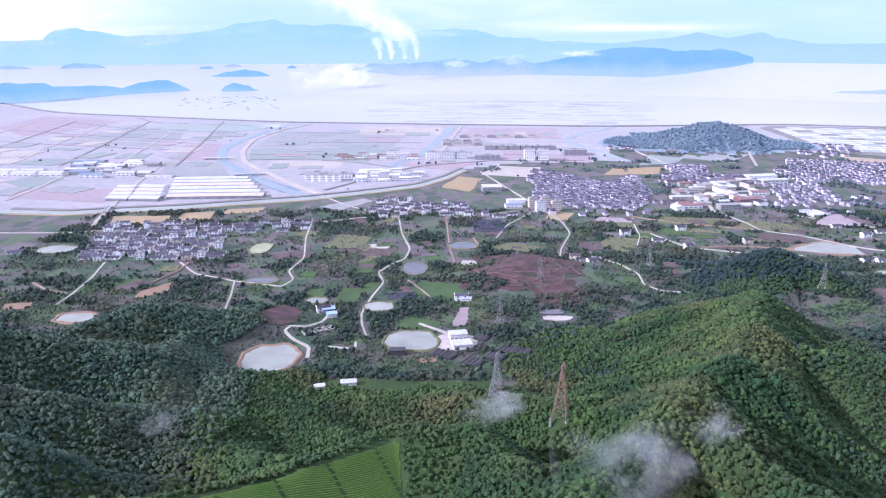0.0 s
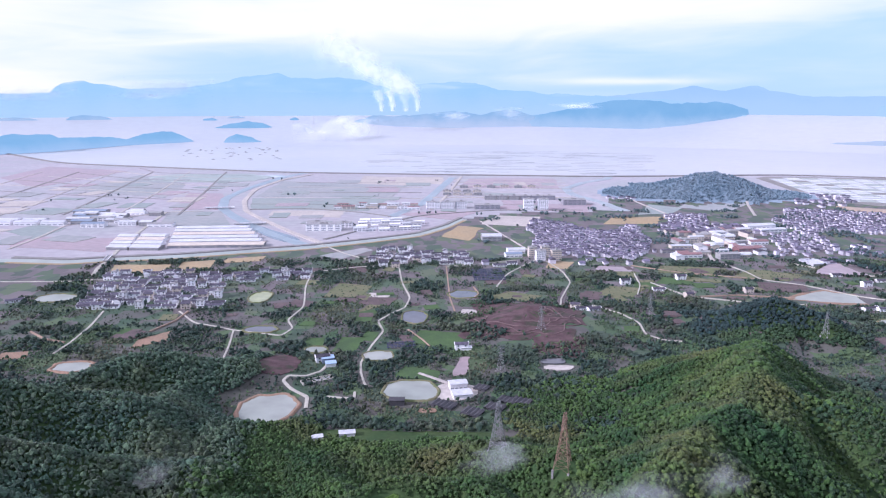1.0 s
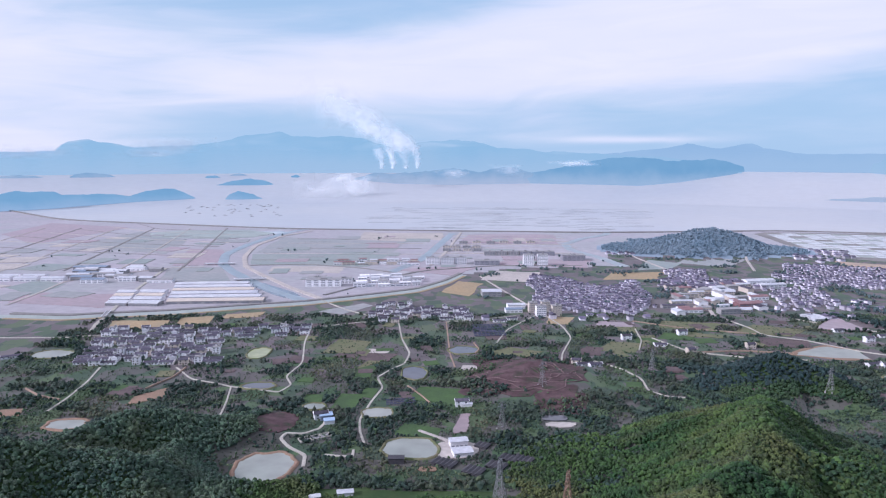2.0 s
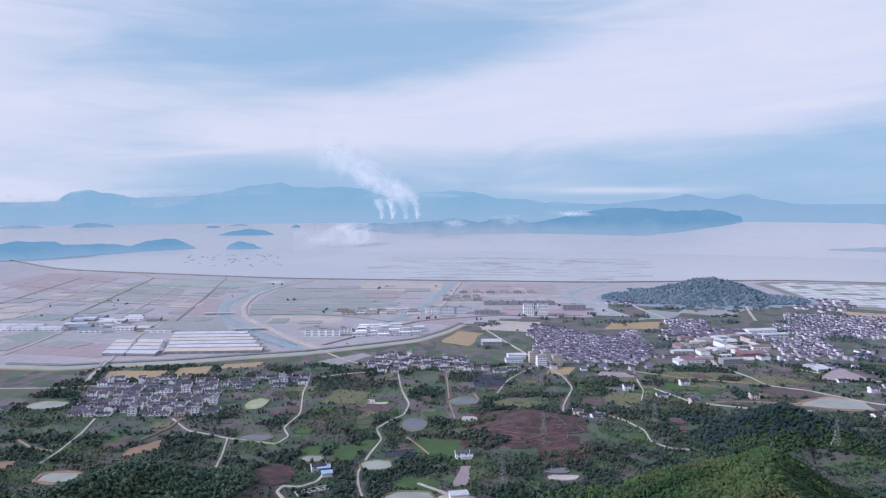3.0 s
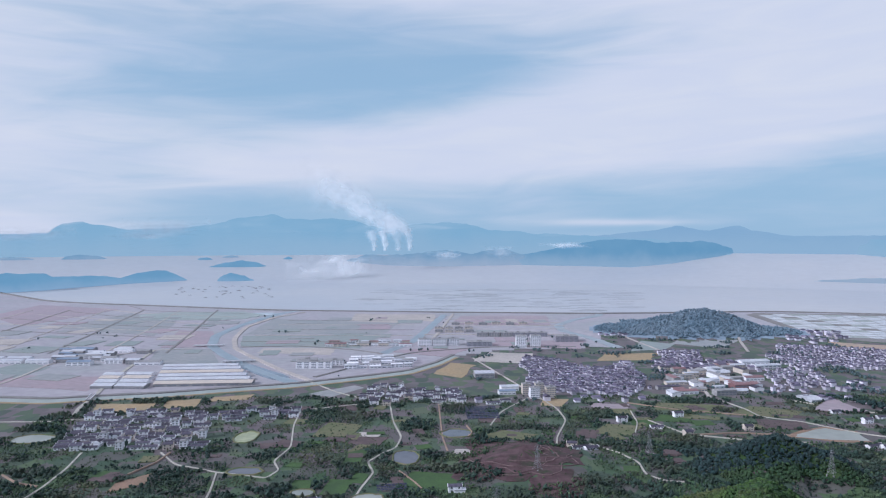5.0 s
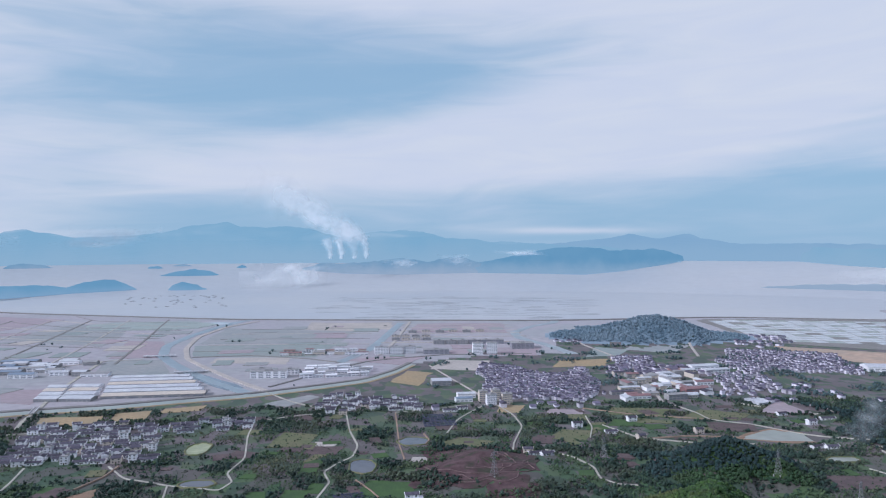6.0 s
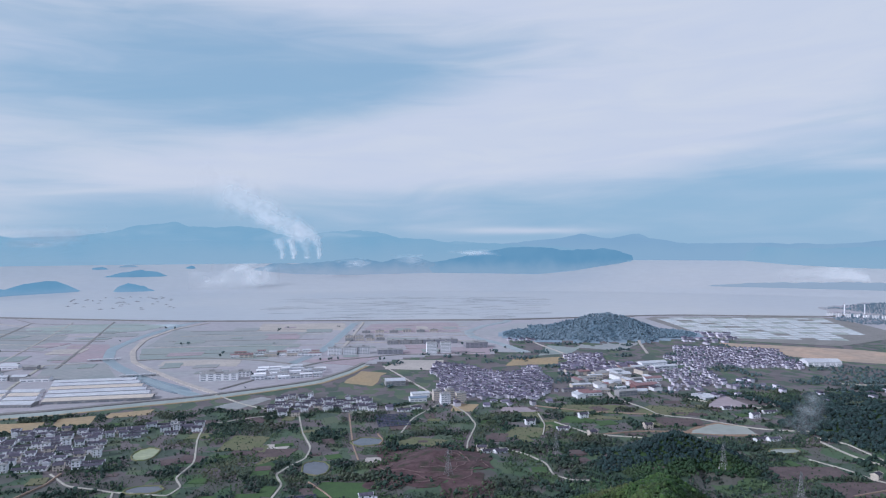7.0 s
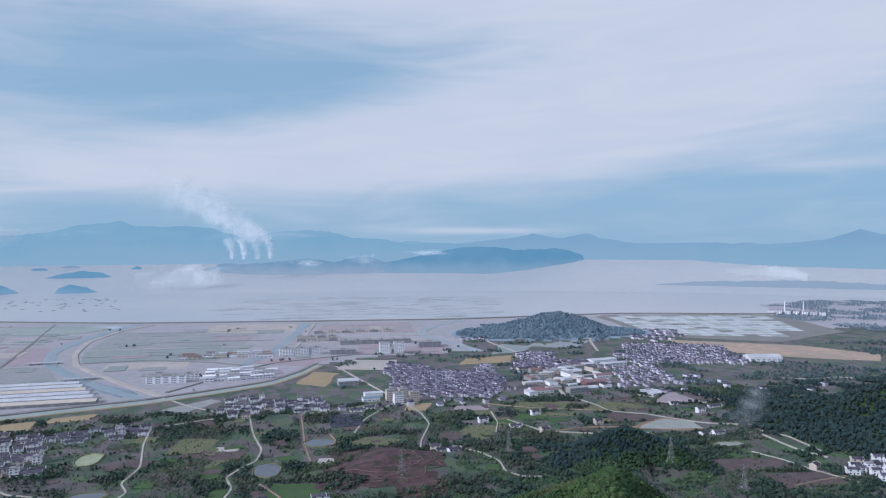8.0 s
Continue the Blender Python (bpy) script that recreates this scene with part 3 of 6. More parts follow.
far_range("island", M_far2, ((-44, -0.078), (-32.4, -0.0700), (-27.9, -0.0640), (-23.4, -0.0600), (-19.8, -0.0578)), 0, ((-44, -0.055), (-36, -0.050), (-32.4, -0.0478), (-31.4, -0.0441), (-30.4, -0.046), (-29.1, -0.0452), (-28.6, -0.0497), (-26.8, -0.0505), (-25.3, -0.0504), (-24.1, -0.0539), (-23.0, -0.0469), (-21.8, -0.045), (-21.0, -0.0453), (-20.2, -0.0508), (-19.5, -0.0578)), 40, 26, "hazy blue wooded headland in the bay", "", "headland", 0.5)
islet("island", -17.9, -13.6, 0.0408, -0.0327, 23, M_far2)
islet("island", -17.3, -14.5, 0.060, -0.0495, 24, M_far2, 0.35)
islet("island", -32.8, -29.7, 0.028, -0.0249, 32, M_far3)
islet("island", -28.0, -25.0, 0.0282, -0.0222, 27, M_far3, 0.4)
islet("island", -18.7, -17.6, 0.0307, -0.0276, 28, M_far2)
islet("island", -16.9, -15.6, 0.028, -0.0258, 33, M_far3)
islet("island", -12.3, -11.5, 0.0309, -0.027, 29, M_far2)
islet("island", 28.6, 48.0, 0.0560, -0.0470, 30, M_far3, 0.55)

# ---------------------------------------------------------------- water, roads and fields on the plain
M_pink = material("ploughed reddish soil", (0.29, 0.185, 0.186), (0.245, 0.175, 0.172), 0.012, 0.9, 0.4, 0.08, haze_sheen=0.28)
M_olive = material("dull reclaimed grass", (0.175, 0.185, 0.158), (0.225, 0.21, 0.185), 0.01, 0.9, 0.4, 0.08, haze_sheen=0.28)
M_green2 = material("reclaimed green grass", (0.150, 0.185, 0.145), (0.185, 0.20, 0.158), 0.01, 0.9, 0.4, 0.08, haze_sheen=0.28)
M_plough = material("dark ploughed soil", (0.095, 0.070, 0.074), (0.135, 0.10, 0.10), 0.06, 0.95, 0.3, 0.5)
M_olive2 = material("dry grass field", (0.15, 0.14, 0.075), (0.115, 0.13, 0.055), 0.03, 0.95, 0.3, 0.2, haze_sheen=0.05)


def ribbon(name, pts, width, mat, label, category, lift=0.5, bank=None):
    """A strip of constant width along a smoothed line, lying on the land."""
    p = np.array([(a[0], a[1]) for a in pts], float)
    t = np.arange(len(p))
    tt = np.linspace(0, len(p) - 1, (len(p) - 1) * 8 + 1)
    c = np.stack([np.interp(tt, t, p[:, k]) for k in (0, 1)], 1)
    for _ in range(2):
        c[1:-1] = (c[:-2] + 2 * c[1:-1] + c[2:]) / 4
    d = np.gradient(c, axis=0)
    d /= np.linalg.norm(d, axis=1)[:, None]
    nrm = np.stack([-d[:, 1], d[:, 0]], 1)
    w = width / 2 * (1 + 0.12 * vnoise(c[:, 0], c[:, 1], 25, 5))[:, None]
    cols = [c + nrm * w, c, c - nrm * w]
    zs = [height(q[:, 0], q[:, 1]) + lift for q in cols]
    zt = np.maximum(np.maximum(zs[0], zs[1]), zs[2])
    top = [np.column_stack([q, zt + (0.1 if k == 1 else 0)]) for k, q in enumerate(cols)]
    low = [np.column_stack([cols[0] + nrm * 0.25, zt - lift - 1.0]), np.column_stack([cols[2] - nrm * 0.25, zt - lift - 1.0])]
    rows_ = [low[0], *top, low[1]]
    n = len(c)
    idx = np.arange(5 * n).reshape(5, n)
    f = np.stack([idx[:-1, :-1], idx[1:, :-1], idx[1:, 1:], idx[:-1, 1:]], -1).reshape(-1, 4)
    ob = new(name, np_mesh(name, np.concatenate(rows_), f, mat, False))
    return tagged(ob, label, category, kind="structure")


def blob(a, seed, rough):
    return 1 + rough * vnoise(np.cos(a) * 3, np.sin(a) * 3, 1.3, seed) + rough * 0.5 * vnoise(np.cos(a) * 3, np.sin(a) * 3, 0.5, seed + 1)


def patch(name, x, y, w, d, mat, label, category, seed=0, rough=0.14, lift=0.35, flat=False, rot=0.0, kind="structure", power=1.0):
    """An uneven round patch w by d, draped on the land or flat as water is."""
    n, m = 40, 7
    a = np.linspace(0, 2 * np.pi, n, endpoint=False)
    e = np.abs(np.cos(a)) ** (2 / 2.6) * np.sign(np.cos(a)), np.abs(np.sin(a)) ** (2 / 2.6) * np.sign(np.sin(a))
    s = blob(a, seed, rough)
    vs = []
    for k in range(m + 1):
        u = (k / m)
        px, py = e[0] * s * u * w / 2, e[1] * s * u * d / 2
        vs.append(np.stack([x + px * math.cos(rot) - py * math.sin(rot), y + px * math.sin(rot) + py * math.cos(rot)], 1))
    v = np.concatenate(vs)
    z = height(v[:, 0], v[:, 1])
    z = np.full(len(v), float(height(np.array([x]), np.array([y]))[0]) + lift) if flat else z + lift
    idx = np.arange((m + 1) * n).reshape(m + 1, n)
    f = np.stack([idx[:-1], np.roll(idx, -1, 1)[:-1], np.roll(idx, -1, 1)[1:], idx[1:]], -1).reshape(-1, 4)[:, ::-1]
    skirt = v[-n:] * 1.0
    v3 = np.concatenate([np.column_stack([v, z]), np.column_stack([skirt, z[-n:] - lift - 1.0])])
    lo = np.arange((m + 1) * n, (m + 2) * n)
    f2 = np.stack([idx[-1], np.roll(idx[-1], -1), np.roll(lo, -1), lo], -1)[:, ::-1]
    ob = new(name, np_mesh(name, v3, np.concatenate([f, f2]), mat, False))
    return tagged(ob, label, category, kind=kind)


def pond(x, y, w, d, mat, bank_w, label, seed):
    """Water in a raised earth bank."""
    root = tagged(new("pond"), label, "pond", kind="structure")
    n = 48
    a = np.linspace(0, 2 * np.pi, n, endpoint=False)
    s = blob(a, seed, 0.12)
    e = np.abs(np.cos(a)) ** 0.8 * np.sign(np.cos(a)), np.abs(np.sin(a)) ** 0.8 * np.sign(np.sin(a))
    z0 = float(np.max(height(x + e[0] * w * 0.4, y + e[1] * d * 0.4)) * 0.5)
    rings = []
    for off, z in ((bank_w * 1.6, -2.0), (bank_w, 1.0), (bank_w * 0.5, 1.5), (0, 0.3), (-0.8, -1.0)):
        rings.append(np.column_stack([x + e[0] * s * w / 2 + np.cos(a) * off, y + e[1] * s * d / 2 + np.sin(a) * off, np.full(n, z0 + z) + 0.3 * vnoise(a * 5, a, 1, seed)]))
    v = np.concatenate(rings)
    idx = np.arange(5 * n).reshape(5, n)
    f = np.stack([idx[:-1], np.roll(idx, -1, 1)[:-1], np.roll(idx, -1, 1)[1:], idx[1:]], -1).reshape(-1, 4)
    ob = new("bank", np_mesh("bank", v, f, M_bank if bank_w > 3.5 else M_verge, True))
    ob.parent = root
    bm = bmesh.new()
    bm.faces.new([bm.verts.new((x + e[0][k] * s[k] * w / 2, y + e[1][k] * s[k] * d / 2, z0 + 0.55)) for k in range(n)])
    part("water_surface", bm, mat, root)
    return root


PONDS = [  # x, y, width, depth, water, bank width, label
    (-151, 561, 46, 56, M_pond, 3.6, "pale green pond in a raised bank of orange earth"),
    (-29, 599, 47, 40, M_pond, 3, "pale round pond beside the farm sheds"),
    (-67, 687, 30, 26, M_pond, 2, "small pale pond beside the winding road"),
    (-35, 818, 29, 48, M_pond_dark, 2, "dark oval pond among fields"),
    (28, 918, 38, 38, M_pond_dark, 2, "grey rectangular pond beside a track"),
    (-245, 904, 26, 50, M_yellow_pond, 2, "small yellow-green pond"),
    (-211, 771, 34, 22, M_pond_dark, 3, "shallow grey pond beside the lane"),
    (-135, 704, 21, 18, M_pond, 2, "small pale pond below the blue shed"),
    (-368, 655, 34, 24, M_pond, 4, "shallow pond with pinkish mud banks"),
    (-515, 897, 46, 36, M_pond, 2, "pale pond beside the village"),
    (515, 898, 96, 52, M_pond, 3, "large pale reservoir with a straight dam"),
    (540, 800, 36, 18, M_pond, 2, "small pale pond among fields"),
    (702, 963, 34, 26, M_pond, 2, "small pale pond at the foot of the hill"),
]
for i, p in enumerate(PONDS):
    if p[2] < 90:
        pond(*p, seed=40 + i)

river = ribbon("river", RIVER[:-2], 22, M_river, "pale green river along the edge of the farmland", "river", 0.4)
ribbon("river_bank", [(p[0] + 4, p[1] - 15) for p in RIVER[1:-2]], 7, M_paddy, "ochre grass strip on the river bank", "river bank", 0.6)
ribbon("river_bank", [(p[0] - 4, p[1] + 20) for p in RIVER[1:-2]], 10, M_levee, "dark grassy river embankment", "river bank", 1.6)
ribbon("canal", ((-470, 2480), (-530, 2343), (-570, 2044), (-575, 1833), (-531, 1661), (-470, 1548), (-401, 1437), (-329, 1334), (-244, 1231)), 24, M_canal, "broad grey canal across the reclaimed flats", "canal", 0.4)
ribbon("levee_road", ((-450, 2400), (-517, 2245), (-543, 2005), (-512, 1782), (-465, 1627), (-420, 1548), (-303, 1363), (-223, 1255)), 12, M_pale, "pale levee road following the canal", "road", 1.2)
ribbon("canal", ((430, 1627), (420, 1670), (399, 1782), (352, 1921), (358, 2044), (435, 2183), (537, 2290), (560, 2380)), 26, M_canal, "winding grey creek running to the bay", "canal", 0.4)
ribbon("canal", ((-118, 1548), (-85, 1644), (-55, 1733), (-36, 1854), (30, 2320)), 24, M_canal, "straight grey canal across the reclaimed flats", "canal", 0.4)
ribbon("sea_wall", [(p[0], p[1] - 5) for p in COAST[1:9]], 14, M_levee, "long dark sea wall along the bay", "sea wall", 3.0)
ROAD_COUNT = [0]


def road(width, mat, *pts):
    ROAD_COUNT[0] += 1
    return ribbon("road", pts, width * (0.6 if width < 5.5 else 0.85), mat, "narrow pale concrete lane between fields" if mat is M_road else "pale unpaved track on the plain", "road", 0.5 + 0.03 * ROAD_COUNT[0])


road(3.9, M_road, (-69, 1068), (-59, 977), (-44, 904), (-48, 858), (-66, 829), (-78, 802), (-68, 765), (-77, 718), (-83, 668), (-79, 638), (-72, 611))
road(3.2, M_dirt, (5, 1080), (7, 993), (9, 905), (15, 841))
road(4.0, M_road, (-425, 840), (-413, 784), (-407, 726), (-407, 691))
road(3.6, M_road, (-330, 840), (-296, 795), (-265, 781), (-241, 768), (-210, 759), (-182, 749), (-174, 775), (-187, 806), (-178, 860), (-195, 960), (-200, 1030))
road(3.4, M_road, (-241, 768), (-231, 718), (-225, 676))
road(5.0, M_road, (-118, 561), (-121, 585), (-138, 601), (-150, 617), (-147, 628), (-131, 631), (-119, 645), (-116, 660))
road(4.0, M_road, (-104, 585), (-79, 582), (-80, 596))
road(5.0, M_road, (-700, 985), (-626, 980), (-539, 983))
road(4.5, M_road, (-198, 1041), (-126, 1077), (-74, 1084))
road(4.5, M_road, (444, 1122), (466, 1048), (468, 999), (517, 968), (575, 890), (640, 840))
road(3.6, M_road, (163, 1143), (184, 1048), (185, 983), (158, 900), (150, 860))
road(3.6, M_road, (163, 1143), (97, 1031), (75, 954))
road(3.2, M_road, (190, 872), (220, 835), (234, 797), (230, 756), (243, 737), (266, 728))
road(3.2, M_road, (548, 765), (565, 726), (571, 690), (590, 640))
road(3.2, M_road, (607, 836), (629, 798), (627, 736))
road(7, M_road, (-524, 1015), (-541, 1066), (-551, 1130), (-585, 1255), (-642, 1603))
road(6, M_pale, (-764, 1199), (-769, 1307), (-786, 1437), (-642, 1603), (-560, 1620))
road(4, M_road, (-222, 1246), (-165, 1164), (-122, 1122))
road(7, M_pale, (768, 1757), (705, 1563))
road(6, M_pale, (490, 1800), (515, 1563), (494, 1363), (444, 1122))
road(5, M_pale, (80, 1490), (123, 1307), (163, 1143))
road(8, M_levee, (-459, 1644), (-329, 1661), (-187, 1603), (-118, 1548))
road(5, M_pale, (-23, 640), (6, 615), (10, 600))
road(2.5, M_dirt, (-40, 770), (-22, 735), (-14, 715))
road(9, M_pale, (60, 2350), (5, 1854), (-30, 1640))
road(7, M_pale, (350, 1850), (-30, 1850))
road(7, M_levee, (330, 1640), (120, 1640), (-60, 1560), (-223, 1290))
road(3, M_road, (470, 870), (400, 880), (330, 910), (300, 980))
road(3, M_dirt, (300, 1084), (360, 1040), (440, 1010), (468, 999))
road(3, M_road, (560, 1100), (640, 1010), (760, 980))

road(3.4, M_road, (905, 1171), (955, 1149), (1013, 1159), (1036, 1142))
road(3, M_road, (784, 1022), (809, 986), (833, 965))
road(3, M_road, (602, 818), (605, 777), (610, 744), (619, 721))
road(3, M_dirt, (512, 645), (560, 656), (590, 660))
road(2.8, M_road, (290, 1031), (282, 968), (263, 913))
road(2.6, M_dirt, (43, 954), (49, 921), (42, 900))
road(3.2, M_road, (5, 1075), (60, 1092), (118, 1118))
road(3.0, M_road, (-530, 985), (-460, 1000), (-395, 1040))
road(2.6, M_dirt, (-335, 760), (-320, 800), (-318, 838))
road(2.6, M_dirt, (-470, 760), (-440, 735), (-412, 724))
road(2.6, M_dirt, (330, 905), (400, 915), (470, 900))
for k in range(7):
    y_ = 1720 + 95 * k
    ribbon("dyke", ((-1500 + 60 * k, y_ + 330), (-1000, y_ + 160 + 20 * (k % 2)), (-640, y_ + 70)), 4 + (k % 3), M_pale if k % 2 else M_levee, "low straight dyke between reclaimed fields", "dyke", 0.9)
for k in range(6):
    x_ = -1250 + 130 * k
    ribbon("dyke", ((x_, 1500 + 60 * (k % 2)), (x_ - 60, 1900), (x_ - 170, 2480)), 4 + (k % 2) * 2, M_levee if k % 2 else M_pale, "low straight dyke between reclaimed fields", "dyke", 1.0)
for k in range(5):
    ribbon("dyke", ((-480 + 6 * k, 1730 + 110 * k), (-60, 1720 + 112 * k)), 4, M_pale if k % 2 else M_levee, "low straight dyke between reclaimed fields", "dyke", 0.9)
    ribbon("dyke", ((30, 1960 + 75 * k), (380, 1960 + 72 * k)), 4, M_pale, "low straight dyke between building plots", "dyke", 0.9)

FIELDS = []


def field(mat, label, *c):
    """A field with slightly uneven edges, a low bank round it."""
    FIELDS.append((c, mat, label))
    bm = bmesh.new()
    n = len(c)
    pts = []
    for i in range(n):
        a, b = Vector(c[i]), Vector(c[(i + 1) % n])
        for s in (0.0, 0.25, 0.5, 0.75):
            q = a.lerp(b, s)
            q = q + Vector((random.uniform(-1, 1), random.uniform(-1, 1))) * min(4, (b - a).length * 0.03)
            pts.append(q)
    hz = 0.25 + 0.004 * len(FIELDS) + float(height(np.array([sum(p.x for p in pts) / len(pts)]), np.array([sum(p.y for p in pts) / len(pts)]))[0])
    top = [bm.verts.new((p.x, p.y, hz)) for p in pts]
    low = [bm.verts.new((p.x, p.y, hz - 2.4)) for p in pts]
    face = bm.faces.new(top)
    for i in range(len(pts)):
        bm.faces.new((top[i], low[i], low[(i + 1) % len(pts)], top[(i + 1) % len(pts)]))
    bmesh.ops.recalc_face_normals(bm, faces=bm.faces[:])
    me = bpy.data.meshes.new("field")
    bm.to_mesh(me)
    bm.free()
    me.materials.append(mat)
    tagged(new("field", me), label, "field", kind="structure")


field(M_pink, "ploughed pinkish bare field", (-775, 1217), (-807, 1318), (-615, 1296), (-585, 1181))
field(M_green2, "green rice field on the flat", (-868, 1363), (-852, 1450), (-766, 1399), (-764, 1281))
field(M_olive, "dull olive reclaimed field", (-594, 1424), (-636, 1619), (-515, 1611), (-448, 1437))
field(M_pink, "dry reddish reclaimed field", (-646, 1644), (-708, 1944), (-606, 1921), (-532, 1644))
field(M_olive, "dull olive reclaimed field", (-1073, 1993), (-1029, 2378), (-782, 2125), (-734, 1833))
field(M_pink, "ploughed pinkish bare field", (-1457, 2293), (-1504, 2676), (-1126, 2508), (-1199, 2044))
field(M_green2, "green reclaimed field with grass", (-464, 1661), (-504, 1833), (-140, 1833), (-177, 1627))
field(M_olive, "dull olive reclaimed field", (-505, 1865), (-509, 2213), (-109, 2097), (-141, 1854))
field(M_pale, "pale bare building plot", (-272, 2154), (-266, 2360), (-45, 2293), (-66, 2097))
field(M_pale, "pale bare building plot", (-398, 1563), (-401, 1627), (-230, 1627), (-229, 1533))
field(M_pink, "reddish bare building plot", (-108, 1579), (-32, 1619), (87, 1619), (20, 1504))
field(M_pink, "reddish bare building plot", (44, 2070), (85, 2293), (364, 2293), (341, 2044))
field(M_pink, "reddish bare building plot", (116, 1661), (165, 1752), (374, 1733), (335, 1611))
field(M_pale, "pale bare building plot", (78, 1456), (122, 1563), (221, 1548), (180, 1424))
field(M_paddy, "ripe ochre paddy field", (-4, 1318), (30, 1437), (81, 1411), (48, 1281))
field(M_paddy, "ripe ochre paddy field", (338, 1456), (378, 1548), (498, 1548), (453, 1463))
field(M_pan, "flooded pale field near the sea wall", (-915, 2330), (-560, 2400), (-500, 2330), (-770, 2250))
field(M_pale, "pale bare ground near the sea wall", (-180, 2330), (0, 2340), (-5, 2140), (-190, 2210))
field(M_paddy, "ripe ochre paddy field", (162, 1070), (173, 1115), (213, 1111), (195, 1062))
field(M_paddy, "ripe ochre paddy field", (-507, 1031), (-524, 1084), (-435, 1088), (-424, 1035))
field(M_paddy, "ripe ochre paddy field", (-413, 1048), (-422, 1107), (-372, 1118), (-366, 1062))
field(M_paddy, "ripe ochre paddy field", (-357, 1099), (-358, 1130), (-298, 1151), (-298, 1115))
field(M_olive, "dull olive reclaimed field", (-210, 1151), (-142, 1217), (-121, 1199), (-169, 1130))
field(M_olive, "dull olive meadow below the hill", (570, 1687), (655, 1812), (762, 1752), (674, 1611))
field(M_green2, "green meadow by the river", (443, 1579), (515, 1733), (580, 1679), (525, 1595))
field(M_stubble, "long strip of pale stubble fields", (930, 1600), (968, 1712), (1103, 1634), (1246, 1539), (1320, 1373), (1244, 1294), (1096, 1390), (984, 1502))
field(M_green, "bright green vegetable field", (-40, 727), (-25, 769), (30, 760), (19, 710))
field(M_green, "bright green vegetable field", (-107, 796), (-103, 848), (-83, 848), (-84, 802))
field(M_green, "bright green vegetable field", (-91, 736), (-87, 765), (-73, 761), (-77, 731))
field(M_green, "bright green vegetable field", (-150, 718), (-151, 742), (-132, 742), (-130, 718))
field(M_green, "bright green vegetable field", (-46, 631), (-39, 658), (-2, 646), (-5, 620))
field(M_green, "bright green vegetable field", (197, 766), (204, 782), (230, 782), (224, 762))
field(M_green, "bright green vegetable field", (307, 978), (325, 1011), (372, 1001), (353, 969))
field(M_bank, "bare orange earth strip", (-334, 708), (-336, 735), (-312, 764), (-304, 735))
field(M_bank, "bare orange earth strip", (-456, 675), (-462, 694), (-434, 698), (-429, 678))
field(M_olive2, "dry olive field", (-109, 834), (-98, 865), (-71, 904), (-62, 883))
field(M_olive2, "dry olive field", (58, 905), (91, 933), (135, 911), (109, 884))
field(M_olive2, "dry olive field", (205, 919), (238, 963), (283, 951), (256, 906))
field(M_olive2, "dry olive field", (-163, 904), (-150, 976), (-100, 961), (-109, 904))
field(M_olive2, "dry olive field", (426, 1011), (482, 1064), (544, 1029), (508, 989))
field(M_pink, "ploughed pinkish bare field", (561, 1029), (626, 1102), (693, 1065), (661, 1012))
M_basin = material("slate basin water", (0.15, 0.18, 0.22), (0.19, 0.22, 0.26), 0.01, 0.25, 0.5, 0.05)
field(M_basin, "slate-grey settling basin beside the canal", (-398, 1392), (-372, 1420), (-268, 1288), (-296, 1262))
field(M_bank, "low earth bank round the reservoir", (458, 896), (470, 914), (528, 946), (580, 908), (578, 870), (520, 872))
field(M_pond, "large pale reservoir behind a straight dam", (466, 897), (476, 910), (528, 938), (570, 905), (569, 876), (520, 880))
field(M_pale, "pale bare strip beside the track", (-105, 905), (-100, 925), (-70, 920), (-74, 902))
field(M_pale, "pale bare strip beside a mound", (20, 832), (25, 850), (48, 846), (44, 828))
field(M_olive2, "yellow-green plot among fields", (258, 1015), (266, 1050), (298, 1046), (286, 1010))
field(M_green, "bright green vegetable field", (-118, 700), (-112, 745), (-86, 742), (-92, 700))
field(M_plough, "dark reddish ploughed field", (-112, 872), (-106, 902), (-60, 902), (-70, 866))
field(M_pink, "bare pinkish ground at the edge of town", (235, 1050), (245, 1082), (300, 1075), (290, 1045))
field(M_olive2, "dry olive field", (330, 1040), (345, 1085), (430, 1070), (410, 1030))
field(M_plough, "dark reddish ploughed field", (440, 935), (455, 985), (520, 970), (505, 930))
field(M_plough, "brown terraced field", (500, 640), (505, 690), (575, 680), (580, 640))
field(M_plough, "dark reddish ploughed field", (470, 705), (480, 745), (560, 735), (555, 700))
field(M_pink, "reddish bare building plot", (9, 632), (18, 684), (27, 685), (24, 639))

prng = random.Random(21)
PLOTS = ((M_plough, "small plot of dark ploughed soil"), (M_olive2, "small dry olive plot"), (M_plough, "small plot of dark ploughed soil"), (M_green, "small green vegetable plot"), (M_plough, "small plot of dark ploughed soil"), (M_olive2, "small dry olive plot"))
for k in range(110):
    x, y = prng.uniform(-470, 640), prng.uniform(730, 1085)
    if abs(x) > y * 0.62 + 40 and x < 0 or any(math.hypot(x - p[0], y - p[1]) < p[2] / 2 + 26 for p in PONDS) or math.hypot(x - 107, y - 806) < 92:
        continue
    if (-480 < x < -265 and 830 < y < 1050) or (-130 < x < 60 and y > 1060) or math.hypot(x - 410, y - 795) < 70 or (x > 560 and y < 960):
        continue
    w, d, a = prng.uniform(5, 17), prng.uniform(5, 16), prng.uniform(-0.35, 0.35)
    mat, label = PLOTS[k % 6]
    ca, sa = math.cos(a), math.sin(a)
    field(mat, label, *[(x + u * ca - v * sa, y + u * sa + v * ca) for u, v in ((-w, -d), (-w * 0.9, d), (w, d * 0.85), (w * 0.95, -d))])

